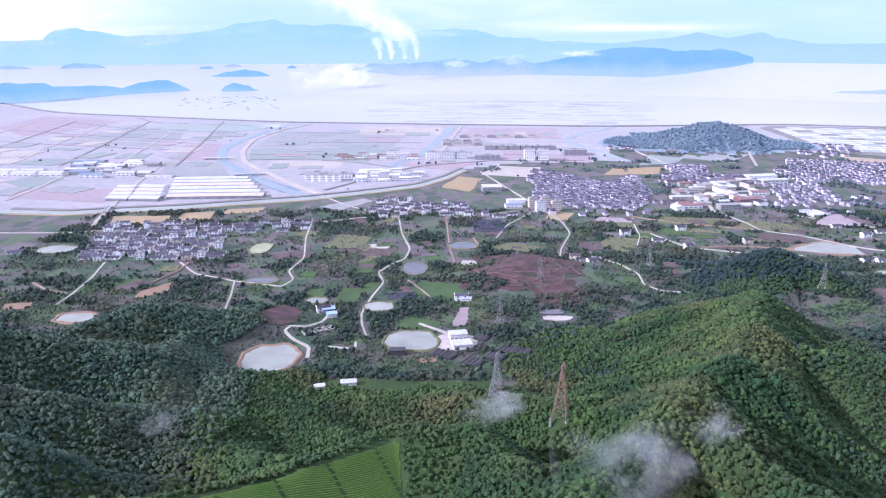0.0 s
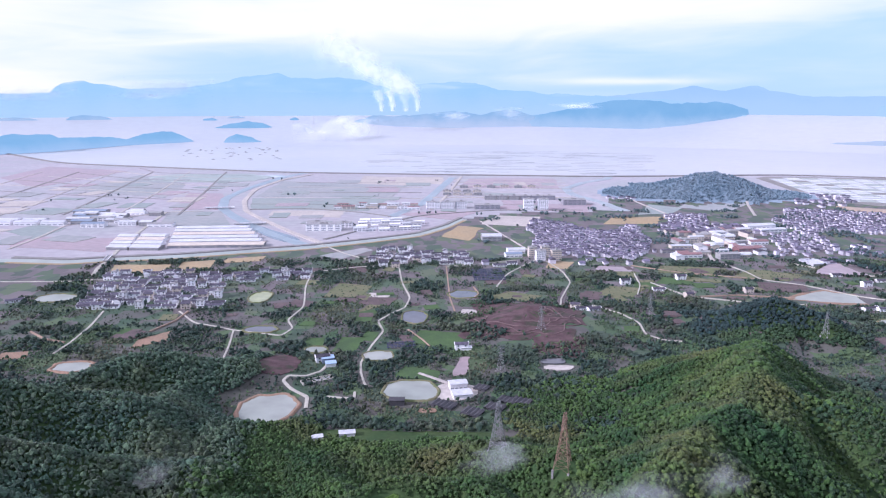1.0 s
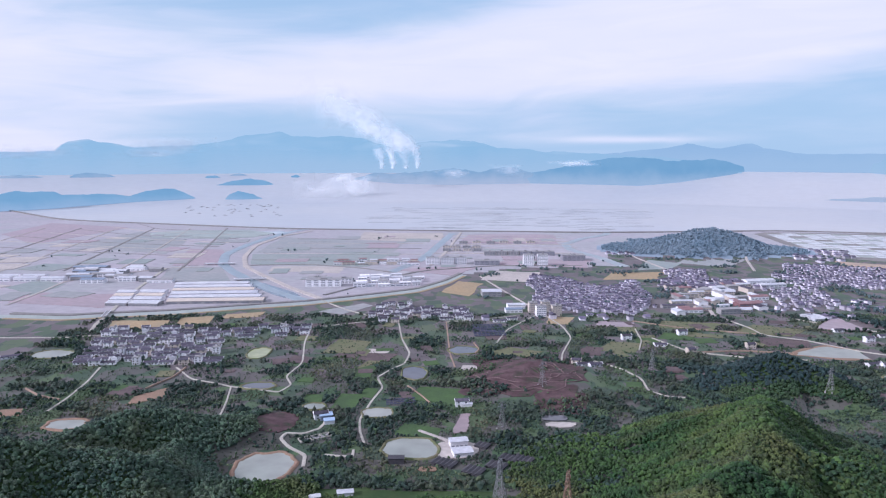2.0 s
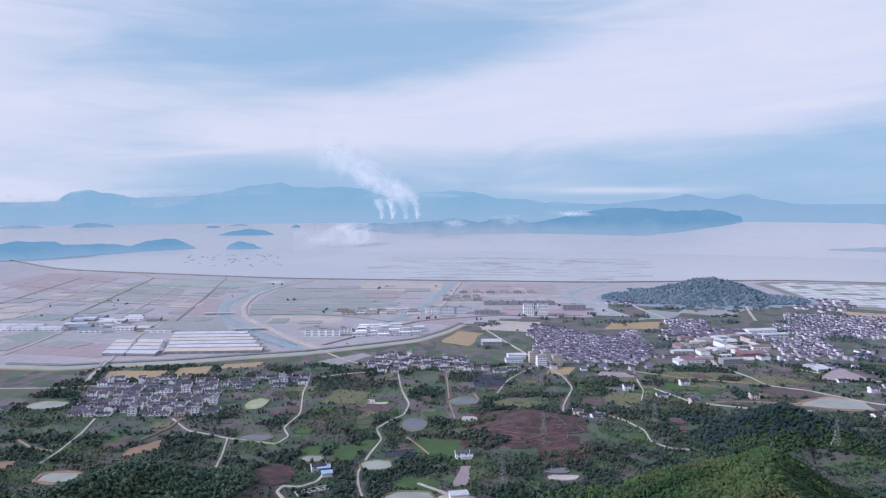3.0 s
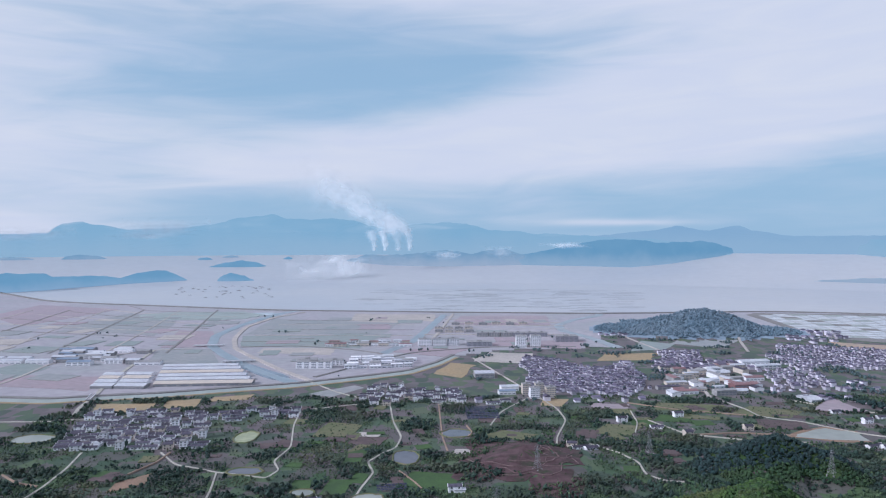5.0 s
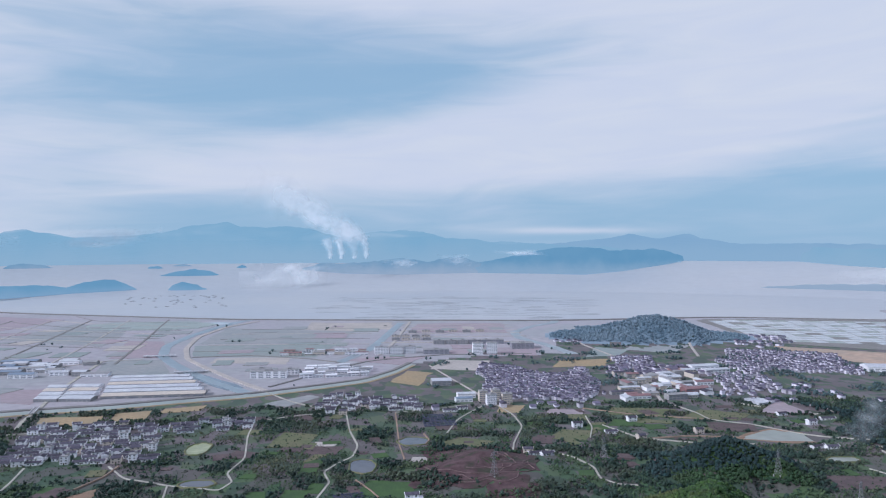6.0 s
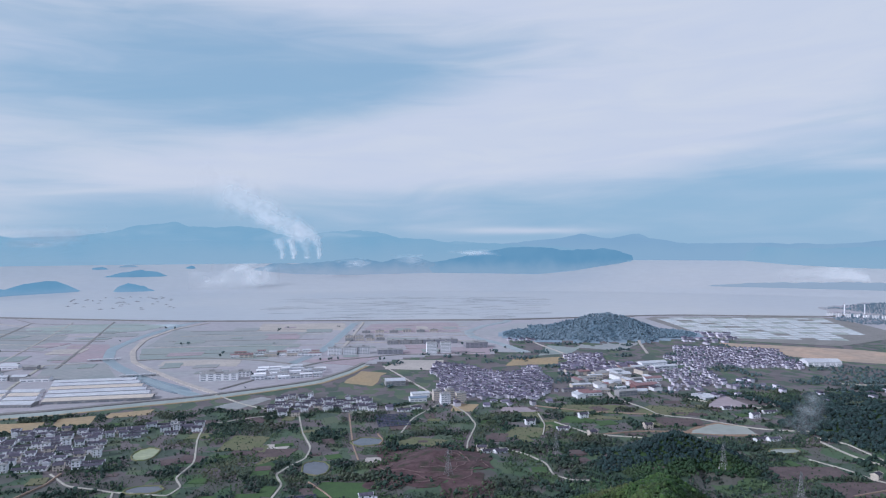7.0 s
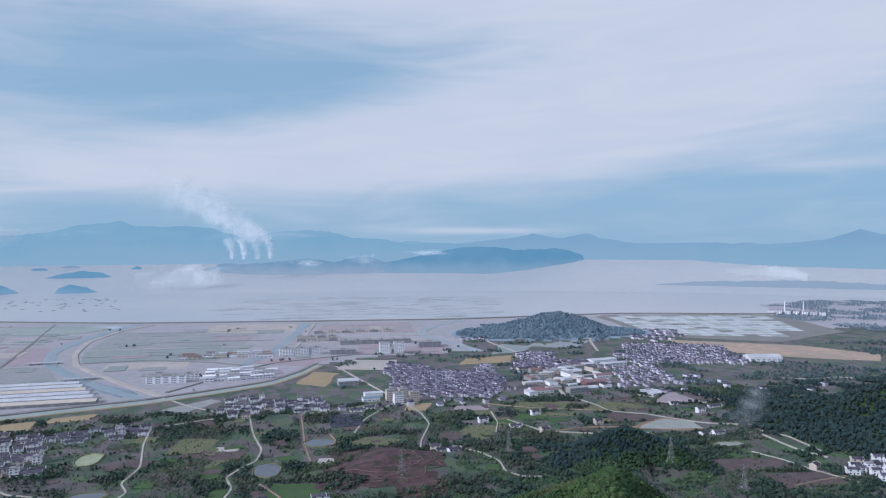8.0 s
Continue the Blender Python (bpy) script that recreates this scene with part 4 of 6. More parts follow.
patch("lagoon", -770, 2300, 380, 240, M_river, "pale shallow lagoon behind the sea wall", "water", 61, 0.08, 0.6, True, -0.03)
patch("red_mound", 94, 812, 142, 146, M_red, "terraced mound of bare red-brown earth", "earth mound", 62, 0.3, 0.5)
patch("red_mound", 128, 720, 60, 70, M_red, "cut bank of bare red-brown earth", "earth mound", 63, 0.3, 0.4)
patch("red_cut", -162, 655, 40, 58, M_red, "quarried bank of bare red earth", "earth bank", 64, 0.12, 0.6)
patch("yard", 116, 655, 28, 13, M_pale, "pale bare yard beside a dark basin", "yard", 65, 0.22, 0.8, True)
patch("basin", 112, 672, 26, 14, M_pond_dark, "small dark water basin", "basin", 66, 0.06, 0.9, True)
patch("yard", -13, 558, 16, 10, M_bank, "bare orange yard beside the sheds", "yard", 67, 0.06, 0.5, True)
patch("yard", 12, 598, 40, 36, M_pale, "pale bare farm yard", "yard", 68, 0.1, 0.4, True)

# benches cut round the red mound
for k, f in enumerate((1.12, 1.0, 0.88, 0.76, 0.64, 0.52, 0.4, 0.28)):
    a = np.linspace(2.6 + 0.5 * k, 5.6 + 0.25 * k, 40)
    px, py = 107 + np.cos(a) * 58 * f * blob(a, 80 + k, 0.26), 808 + np.sin(a) * 55 * f * blob(a, 80 + k, 0.26)
    ribbon("bench", [(x, y) for x, y in zip(px[::3], py[::3])], 1.1, M_bench, "narrow bench cut round the red mound", "earth bench", 0.9)

# evaporation pans by the sea
field(M_levee, "dull mud banks round the salt pans", (1030, 2310), (1090, 2362), (1560, 2285), (1690, 2215), (1560, 1745), (1240, 1610), (985, 1780))
pans = tagged(new("salt_pans"), "rectangular water pans divided by low dark banks", "salt pans", kind="structure")
A, B, C, D = Vector((1075, 2345)), Vector((1640, 2215)), Vector((1400, 1660)), Vector((1000, 1800))
for i in range(11):
    for j in range(13):
        if (i * 7 + j * 5) % 17 == 0 or (j > 10 and i < 1) or (i > 8 and j > 9):
            continue
        g = 0.09
        cs = []
        for u, v in ((i + 0.03, j + g), (i + 0.97, j + g), (i + 0.97, j + 1 - g), (i + 0.03, j + 1 - g)):
            u, v = u / 11, v / 13
            p = A.lerp(B, u).lerp(D.lerp(C, u), v)
            cs.append(p)
        bm = bmesh.new()
        t_ = [bm.verts.new((p.x, p.y, 0.9)) for p in cs]
        l_ = [bm.verts.new((p.x, p.y, -0.5)) for p in cs]
        bm.faces.new(t_[::-1])
        for q in range(4):
            bm.faces.new((t_[q], t_[(q + 1) % 4], l_[(q + 1) % 4], l_[q]))
        part("pan", bm, M_pan if (i * 3 + j * 5) % 6 else M_river, pans)


# ---------------------------------------------------------------- buildings
def gable_roof(w, d, z, rise, over=0.5, thick=0.25):
    """A pitched roof with eaves, ridge along x."""
    bm = bmesh.new()
    x0, x1, y0, y1 = -w / 2 - over, w / 2 + over, -d / 2 - over, d / 2 + over
    prof = [(y0, z - over * rise / (d / 2)), (0, z + rise), (y1, z - over * rise / (d / 2))]
    up = [[bm.verts.new((x, y, h + thick)) for y, h in prof] for x in (x0, x1)]
    lo = [[bm.verts.new((x, y, h)) for y, h in prof] for x in (x0, x1)]
    for k in (0, 1):
        bm.faces.new((up[0][k], up[1][k], up[1][k + 1], up[0][k + 1]))
        bm.faces.new((lo[0][k + 1], lo[1][k + 1], lo[1][k], lo[0][k]))
        bm.faces.new((up[0][k + 1], lo[0][k + 1], lo[0][k], up[0][k]))
        bm.faces.new((up[1][k], lo[1][k], lo[1][k + 1], up[1][k + 1]))
    bm.faces.new((up[0][0], lo[0][0], lo[1][0], up[1][0]))
    bm.faces.new((up[1][2], lo[1][2], lo[0][2], up[0][2]))
    return bm


def gabled_walls(w, d, z, rise):
    bm = bmesh.new()
    pts = [(-d / 2, -1.5), (d / 2, -1.5), (d / 2, z), (0, z + rise - 0.02), (-d / 2, z)]
    a = [bm.verts.new((-w / 2, y, h)) for y, h in pts]
    b = [bm.verts.new((w / 2, y, h)) for y, h in pts]
    bm.faces.new(a)
    bm.faces.new(b[::-1])
    for k in range(5):
        bm.faces.new((a[k], b[k], b[(k + 1) % 5], a[(k + 1) % 5]))
    bmesh.ops.recalc_face_normals(bm, faces=bm.faces[:])
    return bm


def house(w, d, storeys, wall_mat, roof_mat, label, flat=False):
    """A farmhouse: walls, roof, windows on the long sides, a door."""
    root = tagged(new("house"), label, "house", "village houses")
    z = storeys * 3.1
    rise = d * 0.24
    if flat:
        part("wall", boxed(-w / 2, -d / 2, -1.5, w / 2, d / 2, z), wall_mat, root)
        bm = boxed(-w / 2 - 0.2, -d / 2 - 0.2, z, w / 2 + 0.2, d / 2 + 0.2, z + 0.25)
        box(bm, -w / 2, -d / 2, z + 0.25, w / 2, -d / 2 + 0.25, z + 0.9)
        box(bm, w / 6, 0, z + 0.25, w / 2 - 0.4, d / 2 - 0.4, z + 2.6)
        part("roof", bm, M_conc, root)
    else:
        part("wall", gabled_walls(w, d, z, rise), wall_mat, root)
        part("roof", gable_roof(w, d, z, rise, 0.3), roof_mat, root)
        for s in (-1, 1):
            bm = bmesh.new()
            prof = [(-d / 2 - 0.5, z - 0.6), (d / 2 + 0.5, z - 0.6), (d / 2 + 0.5, z + 0.5), (0, z + rise + 0.6), (-d / 2 - 0.5, z + 0.4)]
            a = [bm.verts.new((s * (w / 2 + 0.33), y, h)) for y, h in prof]
            b = [bm.verts.new((s * (w / 2 + 0.55), y, h)) for y, h in prof]
            bm.faces.new(a)
            bm.faces.new(b[::-1])
            for k in range(5):
                bm.faces.new((a[k], b[k], b[(k + 1) % 5], a[(k + 1) % 5]))
            bmesh.ops.recalc_face_normals(bm, faces=bm.faces[:])
            part("gable_parapet", bm, wall_mat, root)
    for s in range(storeys):
        for k in (-1, 1) if w < 15 else (-1.35, -0.45, 0.45, 1.35):
            x = k * w * 0.27
            part("window", boxed(x - 0.9, -d / 2 - 0.06, s * 3.1 + 1.0, x + 0.9, -d / 2 + 0.1, s * 3.1 + 2.5), M_glass, root)
    part("door", boxed(-0.7, -d / 2 - 0.06, 0, 0.7, -d / 2 + 0.1, 2.2), M_bark, root)
    return root


GREY = "white rendered village house with a grey tiled gable roof"
protos = [house(14, 7.5, 2, M_white, M_tile, GREY), house(17, 7, 1, M_white, M_tile, GREY), house(11, 7.5, 2, M_white, M_tile, GREY),
          house(22, 6.5, 1, M_white, M_tile, "low white village house with a long grey tiled roof"), house(9, 9, 3, M_white, M_conc, "white flat-roofed village house with a stair hut", True),
          house(12, 8, 2, M_cream, M_tile, "cream rendered village house with a grey tiled roof")]
HOUSES = []


def place_house(kind, x, y, rot):
    HOUSES.append((x, y))
    z = float(height(np.array([x]), np.array([y]))[0])
    return copy_thing(protos[kind], pose(x, y, z, 0, 0, rot))


def village(corners, nu, nv, keep, rot, seed):
    rng = random.Random(seed)
    A, B, C, D = (Vector(c) for c in corners)
    for j in range(nv):
        for i in range(nu):
            if rng.random() > keep:
                continue
            u, v = (i + 0.5 + rng.uniform(-0.14, 0.14) + 0.3 * (j % 2)) / nu, (j + 0.5 + rng.uniform(-0.2, 0.2)) / nv
            p = A.lerp(B, u).lerp(D.lerp(C, u), v)
            place_house(rng.choices(range(6), (4, 5, 3, 5, 0.8, 1))[0], p.x, p.y, rot + rng.uniform(-4, 4) + (90 if rng.random() < 0.05 else 0))


village(((-465, 845), (-280, 852), (-345, 1036), (-505, 1028)), 10, 13, 0.80, 8, 1)
village(((-318, 965), (-195, 1000), (-203, 1060), (-340, 1028)), 8, 4, 0.6, 12, 2)
village(((-125, 1105), (48, 1080), (40, 1160), (-110, 1215)), 10, 7, 0.72, 4, 3)
village(((598, 668), (640, 612), (700, 668), (642, 712)), 5, 6, 0.88, -18, 4)
for k, (x, y, rot) in enumerate(((20, 708, 5), (178, 850, 10), (190, 845, 20), (168, 856, -5), (-122, 672, 20), (-560, 880, 30), (300, 940, 0), (330, 905, 15), (262, 975, 8), (540, 850, 20), (556, 846, 5), (575, 690, 30), (600, 960, 10), (640, 985, 0), (590, 1020, 12), (420, 930, 5), (350, 1000, 10), (90, 1080, 5), (110, 1095, 0), (-75, 1075, 0), (-95, 1080, 8))):
    place_house((0, 3, 1, 5)[k % 4], x, y, rot)
for p in protos:
    for c in p.children:
        bpy.data.objects.remove(c)
    bpy.data.objects.remove(p)


def hall(name, w, d, h, wall_mat, roof_mat, x, y, rot, label, bays=5, rise=None, category="building", windows=True):
    """A works hall: walls, low pitched roof, a window in each bay."""
    root = tagged(new(name), label, category)
    rise = d * 0.12 if rise is None else rise
    part("wall", gabled_walls(w, d, h, rise), wall_mat, root)
    part("roof", gable_roof(w, d, h, rise, 0.6, 0.3), roof_mat, root)
    if windows:
        storeys = max(1, int(h // 3.6))
        for s in range(storeys):
            for k in range(bays):
                cx_ = -w / 2 + (k + 0.5) * w / bays
                part("window", boxed(cx_ - w / bays * 0.36, -d / 2 - 0.08, s * 3.6 + 1.0, cx_ + w / bays * 0.36, -d / 2 + 0.1, s * 3.6 + 2.6), M_pane, root)
    root.matrix_basis = pose(x, y, float(height(np.array([x]), np.array([y]))[0]), 0, 0, rot)
    return root


def block(name, w, d, storeys, mat, x, y, rot, label, bays=6, category="building"):
    """A flat-roofed block with recessed rows of windows, a parapet and a roof hut."""
    root = tagged(new(name), label, category)
    h = storeys * 3.4
    part("wall", boxed(-w / 2, -d / 2, -1, w / 2, d / 2, h), mat, root)
    bm = boxed(-w / 2 - 0.3, -d / 2 - 0.3, h, w / 2 + 0.3, d / 2 + 0.3, h + 0.5)
    box(bm, -w * 0.1, -d * 0.2, h + 0.5, w * 0.1, d * 0.2, h + 3.0)
    part("roof", bm, M_conc, root)
    for s in range(storeys):
        for k in range(bays):
            cx_ = -w / 2 + (k + 0.5) * w / bays
            part("window", boxed(cx_ - w / bays * 0.33, -d / 2 - 0.08, s * 3.4 + 1.0, cx_ + w / bays * 0.33, -d / 2 + 0.1, s * 3.4 + 2.5), M_pane, root)
    root.matrix_basis = pose(x, y, 0, 0, 0, rot)
    return root


rng = random.Random(5)
# covered growing sheds by the river
SHED = "long white sheet-roofed growing shed beside the river"
for x, y, w, rot, n, step in ((-570, 1208, 38, -3, 4, (-9, 32)), (-522, 1206, 52, -3, 4, (-9, 34)), (-405, 1228, 168, 4, 6, (-12, 33))):
    for k in range(n):
        hall("growing_shed", w * (1 - 0.03 * k), 24 if k else 27, 5, M_conc if k == 0 else M_white, M_metal if (k + n) % 3 else M_cream, x + step[0] * k, y + step[1] * k, rot, SHED, 8, 2.0, "shed", k == 0)
# works in the town
for k in range(46):
    u, v = rng.random(), (k + 0.5) / 46
    x, y = 368 + 170 * u + 88 * v, 1122 + 240 * v + 25 * u
    hall("works_hall", rng.uniform(18, 42), rng.uniform(9, 17), rng.uniform(4, 9), rng.choice((M_white, M_cream, M_conc)), rng.choice((M_metal, M_conc, M_tile, M_metal, M_redmetal, M_conc, M_metal)), x, y, rng.choice((8, 8, 8, 98)) + rng.uniform(-3, 3), "pale works hall with a low sheet roof in the town", 5, None, "works hall")
hall("works_hall", 48, 20, 8, M_redmetal, M_redmetal, 530, 1190, 10, "works hall with red sheet roof and walls", 5)
hall("works_hall", 62, 22, 10, M_white, M_metal, 640, 1400, 10, "long white works hall at the edge of town", 6)
hall("works_hall", 55, 18, 8, M_white, M_metal, 650, 1365, 10, "long white works hall at the edge of town", 6)
hall("works_hall", 36, 26, 9, M_conc, M_metal, 90, 1290, 4, "grey works hall with a pale roof in fields", 4)
hall("works_hall", 30, 16, 7, M_white, M_metal, 125, 1180, 6, "white works hall with a pale roof", 4)
hall("works_hall", 28, 14, 6, M_white, M_bluemetal, 118, 1150, 6, "white works hall with a blue roof", 4)
hall("greenhouse", 24, 36, 4, M_metal, M_metal, 597, 1102, 10, "pale greenhouse among the fields", 4, 2, "greenhouse")
hall("works_hall", 70, 40, 9, M_white, M_metal, 1004, 1365, -12, "large white works hall beyond the town", 6)
for x, y, w, s, mat in ((160, 1122, 16, 5, M_white), (186, 1126, 16, 5, M_cream), (150, 1150, 14, 5, M_cream), (172, 1155, 14, 5, M_cream)):
    block("apartment_block", w, 12, s, mat, x, y, 6, "pale five-storey apartment block at the edge of town")
for x, y, w, d, s, mat, rot, label in (
        (-240, 1385, 70, 20, 4, M_white, 2, "white four-storey works building on the flats"), (-262, 1430, 40, 24, 3, M_white, 2, "white works building on the flats"), (-205, 1420, 36, 22, 3, M_white, 2, "white works building on the flats"),
        (202, 1644, 24, 16, 8, M_white, 0, "tall white slab block on the flats"), (236, 1646, 24, 16, 8, M_white, 0, "tall white slab block on the flats"),
        (325, 1735, 56, 34, 4, M_darkwall, 0, "dark grey works block on the flats"), (105, 1665, 60, 26, 3, M_darkwall, 0, "dark grey works block on the flats"),
        (-25, 1665, 32, 18, 5, M_white, 4, "white slab block on the flats"), (10, 1668, 32, 18, 5, M_white, 4, "white slab block on the flats"), (42, 1672, 28, 18, 5, M_white, 4, "white slab block on the flats")):
    block("works_block", w, d, s, mat, x, y, rot, label, 5)
for k in range(6):
    block("works_block", 29, 22, 3, M_darkwall if k > 2 else M_conc, 122 + 31 * k, 1822, 0, "grey three-storey works block in a long row", 4)
for k in range(8):
    block("works_block", 22, 16, 2, M_cream if k % 3 else M_conc, 10 + 14 * (k % 4) * 2, 1900 + 60 * (k // 4), 0, "grey works block on the flats", 3)
for k in range(6):
    block("works_block", 24, 14, 2, M_cream if k % 2 else M_conc, 60 + 40 * k, 2060 + 10 * (k % 2), 0, "grey works block near the sea wall", 3)
for k in range(26):
    u, v = rng.random(), (k + 0.5) / 26
    hall("works_hall", rng.uniform(24, 52), rng.uniform(14, 22), rng.uniform(6, 9), rng.choice((M_white, M_conc, M_conc)), rng.choice((M_metal, M_conc, M_bluemetal, M_metal)), -760 + 185 * u - 80 * v, 1415 + 185 * v, rng.uniform(-4, 4), "grey works hall on the reclaimed flats", 4)
for k in range(5):
    hall("works_hall", 48, 18, 7, M_white, M_metal, -925 + 56 * (k % 3), 1440 + 30 * (k // 3), 0, "long white works hall on the reclaimed flats", 4)
for k in range(22):
    hall("works_hall", rng.uniform(16, 30), rng.uniform(9, 14), rng.uniform(5, 9), M_white, rng.choice((M_metal, M_white, M_conc)), -165 + 22 * (k % 6) + rng.uniform(-4, 4), 1375 + 34 * (k // 6) + rng.uniform(-4, 4) + 4 * (k % 6), 8, "low white hall of a new works on the flats", 3)
for k in range(16):
    hall("works_hall", rng.uniform(14, 30), rng.uniform(8, 14), rng.uniform(4, 8), rng.choice((M_white, M_cream)), rng.choice((M_metal, M_redmetal, M_conc)), -250 + 26 * (k % 8) + rng.uniform(-6, 6), 1660 + 40 * (k // 8) + rng.uniform(-8, 8), 3, "small pale hall beside a track on the flats", 3)
# coastal power plant
for k in range(7):
    block("plant_block", 18, 24, 4, M_white, 1716 + 18 * k, 2285 - 22 * k, -35, "white boiler house of a coastal plant", 2)
for x, y in ((1793, 2310), (1850, 2280)):
    bm = bmesh.new()
    bmesh.ops.create_cone(bm, cap_ends=True, segments=16, radius1=2.5, radius2=1.7, depth=44, matrix=Matrix.Translation((0, 0, 22)))
    root = tagged(new("chimney"), "tall slim white chimney of a coastal plant", "chimney", "plant chimneys")
    part("shaft", bm, M_white, root)
    bm = bmesh.new()
    bmesh.ops.create_cone(bm, cap_ends=True, segments=16, radius1=1.9, radius2=1.9, depth=1.6, matrix=Matrix.Translation((0, 0, 43)))
    part("rim", bm, M_redmetal, root)
    root.matrix_basis = pose(x, y, 0)
# farm by the round pond
hall("farmhouse", 16, 10, 6, M_white, M_metal, 14, 606, 12, "white two-storey farmhouse with a pale roof", 4, 1.2, "house")
hall("farm_shed", 17, 13, 4, M_white, M_metal, 17, 588, 12, "white sheet-roofed farm shed", 3, 1.0, "shed", False)
hall("shed", 11, 6, 3, M_white, M_metal, 25, 707, 4, "small shed with a pale roof", 2, 0.8, "shed", False)
hall("blue_shed", 12, 10, 5, M_bluemetal, M_bluewhite, -117, 672, 15, "shed with a pale blue sheet roof", 2, 1, "shed", False)
hall("blue_shed", 10, 8, 4, M_white, M_bluewhite, -112, 660, 15, "shed with a pale blue sheet roof", 2, 1, "shed", False)
hall("pump_house", 13, 7, 5, M_net, M_net, -40, 571, 0, "black netted tank house at the pond edge", 3, 0.3, "shed", False)
for k, (x, y, n, w) in enumerate(((-6, 572, 5, 12), (20, 556, 4, 14), (40, 566, 4, 12), (52, 580, 4, 11), (64, 578, 4, 11), (32, 606, 3, 10))):
    for i in range(n):
        hall("netting_tunnel", w, 3.4, 1.8, M_net, M_net, x + 3.6 * i, y - 2.0 * i, 60, "low growing tunnel under black netting", 1, 0.8, "tunnel", False)
hall("store_shed", 8, 5, 2.8, M_white, M_metal, -97, 500, 15, "small white store shed among trees", 2, 0.6, "shed", False)
hall("store_shed", 12, 6, 3, M_white, M_metal, -75, 508, 10, "low white store shed among trees", 2, 0.6, "shed", False)
# an unfinished walled platform beside the lane
plat = tagged(new("foundation"), "unfinished rectangular concrete foundation beside the lane", "foundation")
part("slab", boxed(-15, -5, -1.5, 15, 5, 0.5), M_conc, plat)
for b_ in ((-15, -5, 0.5, 15, -4.4, 1.6), (-15, 4.4, 0.5, 15, 5, 1.6), (-15, -4.4, 0.5, -14.4, 4.4, 1.6), (14.4, -4.4, 0.5, 15, 4.4, 1.6), (-5, -4.4, 0.5, -4.4, 4.4, 1.4), (5, -4.4, 0.5, 5.6, 4.4, 1.4)):
    part("wall", boxed(*b_), M_road, plat)
plat.matrix_basis = pose(-119, 622, float(height(np.array([-119.0]), np.array([622.0]))[0]) + 0.3, 0, 0, 30)


def bridge(x, y, length, width, rot):
    """A flat road bridge on piers with low parapets."""
    root = tagged(new("bridge"), "flat concrete road bridge on piers over the canal", "bridge")
    part("deck", boxed(-length / 2, -width / 2, 2.6, length / 2, width / 2, 3.4), M_conc, root)
    for k in (-1, 1):
        part("parapet", boxed(-length / 2, k * width / 2 - 0.3, 3.4, length / 2, k * width / 2 + 0.3, 4.4), M_white, root)
    for k in range(4):
        xk_ = -length / 2 + (k + 0.5) * length / 4
        part("pier", boxed(xk_ - 0.9, -width / 2 + 0.6, -1.5, xk_ + 0.9, width / 2 - 0.6, 2.6), M_conc, root)
    root.matrix_basis = pose(x, y, 0, 0, 0, rot)


bridge(-405, 1445, 66, 9, 12)
bridge(-535, 1655, 70, 8, 8)
bridge(-552, 1122, 44, 7, 105)
# rows of dark panels
for x0, y0, nx, ny, rot in ((48, 990, 8, 8, 5), (-58, 708, 8, 4, 12)):
    arr = tagged(new("solar_array"), "rows of tilted dark blue panels on low frames", "solar panels")
    sx_, sy_ = (6.0, 9.0) if nx * ny > 40 else (4.0, 4.6)
    for i in range(nx):
        for j in range(ny):
            bm = boxed(-sx_ * 0.45, -sy_ * 0.17, 0, sx_ * 0.45, sy_ * 0.17, 0.2)
            bmesh.ops.transform(bm, matrix=pose(i * sx_ + 0.5 * j, j * sy_, 1.6, 18), verts=bm.verts)
            box(bm, i * sx_ + 0.5 * j - 0.1, j * sy_ - 0.1, -0.3, i * sx_ + 0.5 * j + 0.1, j * sy_ + 0.1, 1.5)
            part("panel", bm, M_panel, arr)
    arr.matrix_basis = pose(x0, y0, 0, 0, 0, rot)


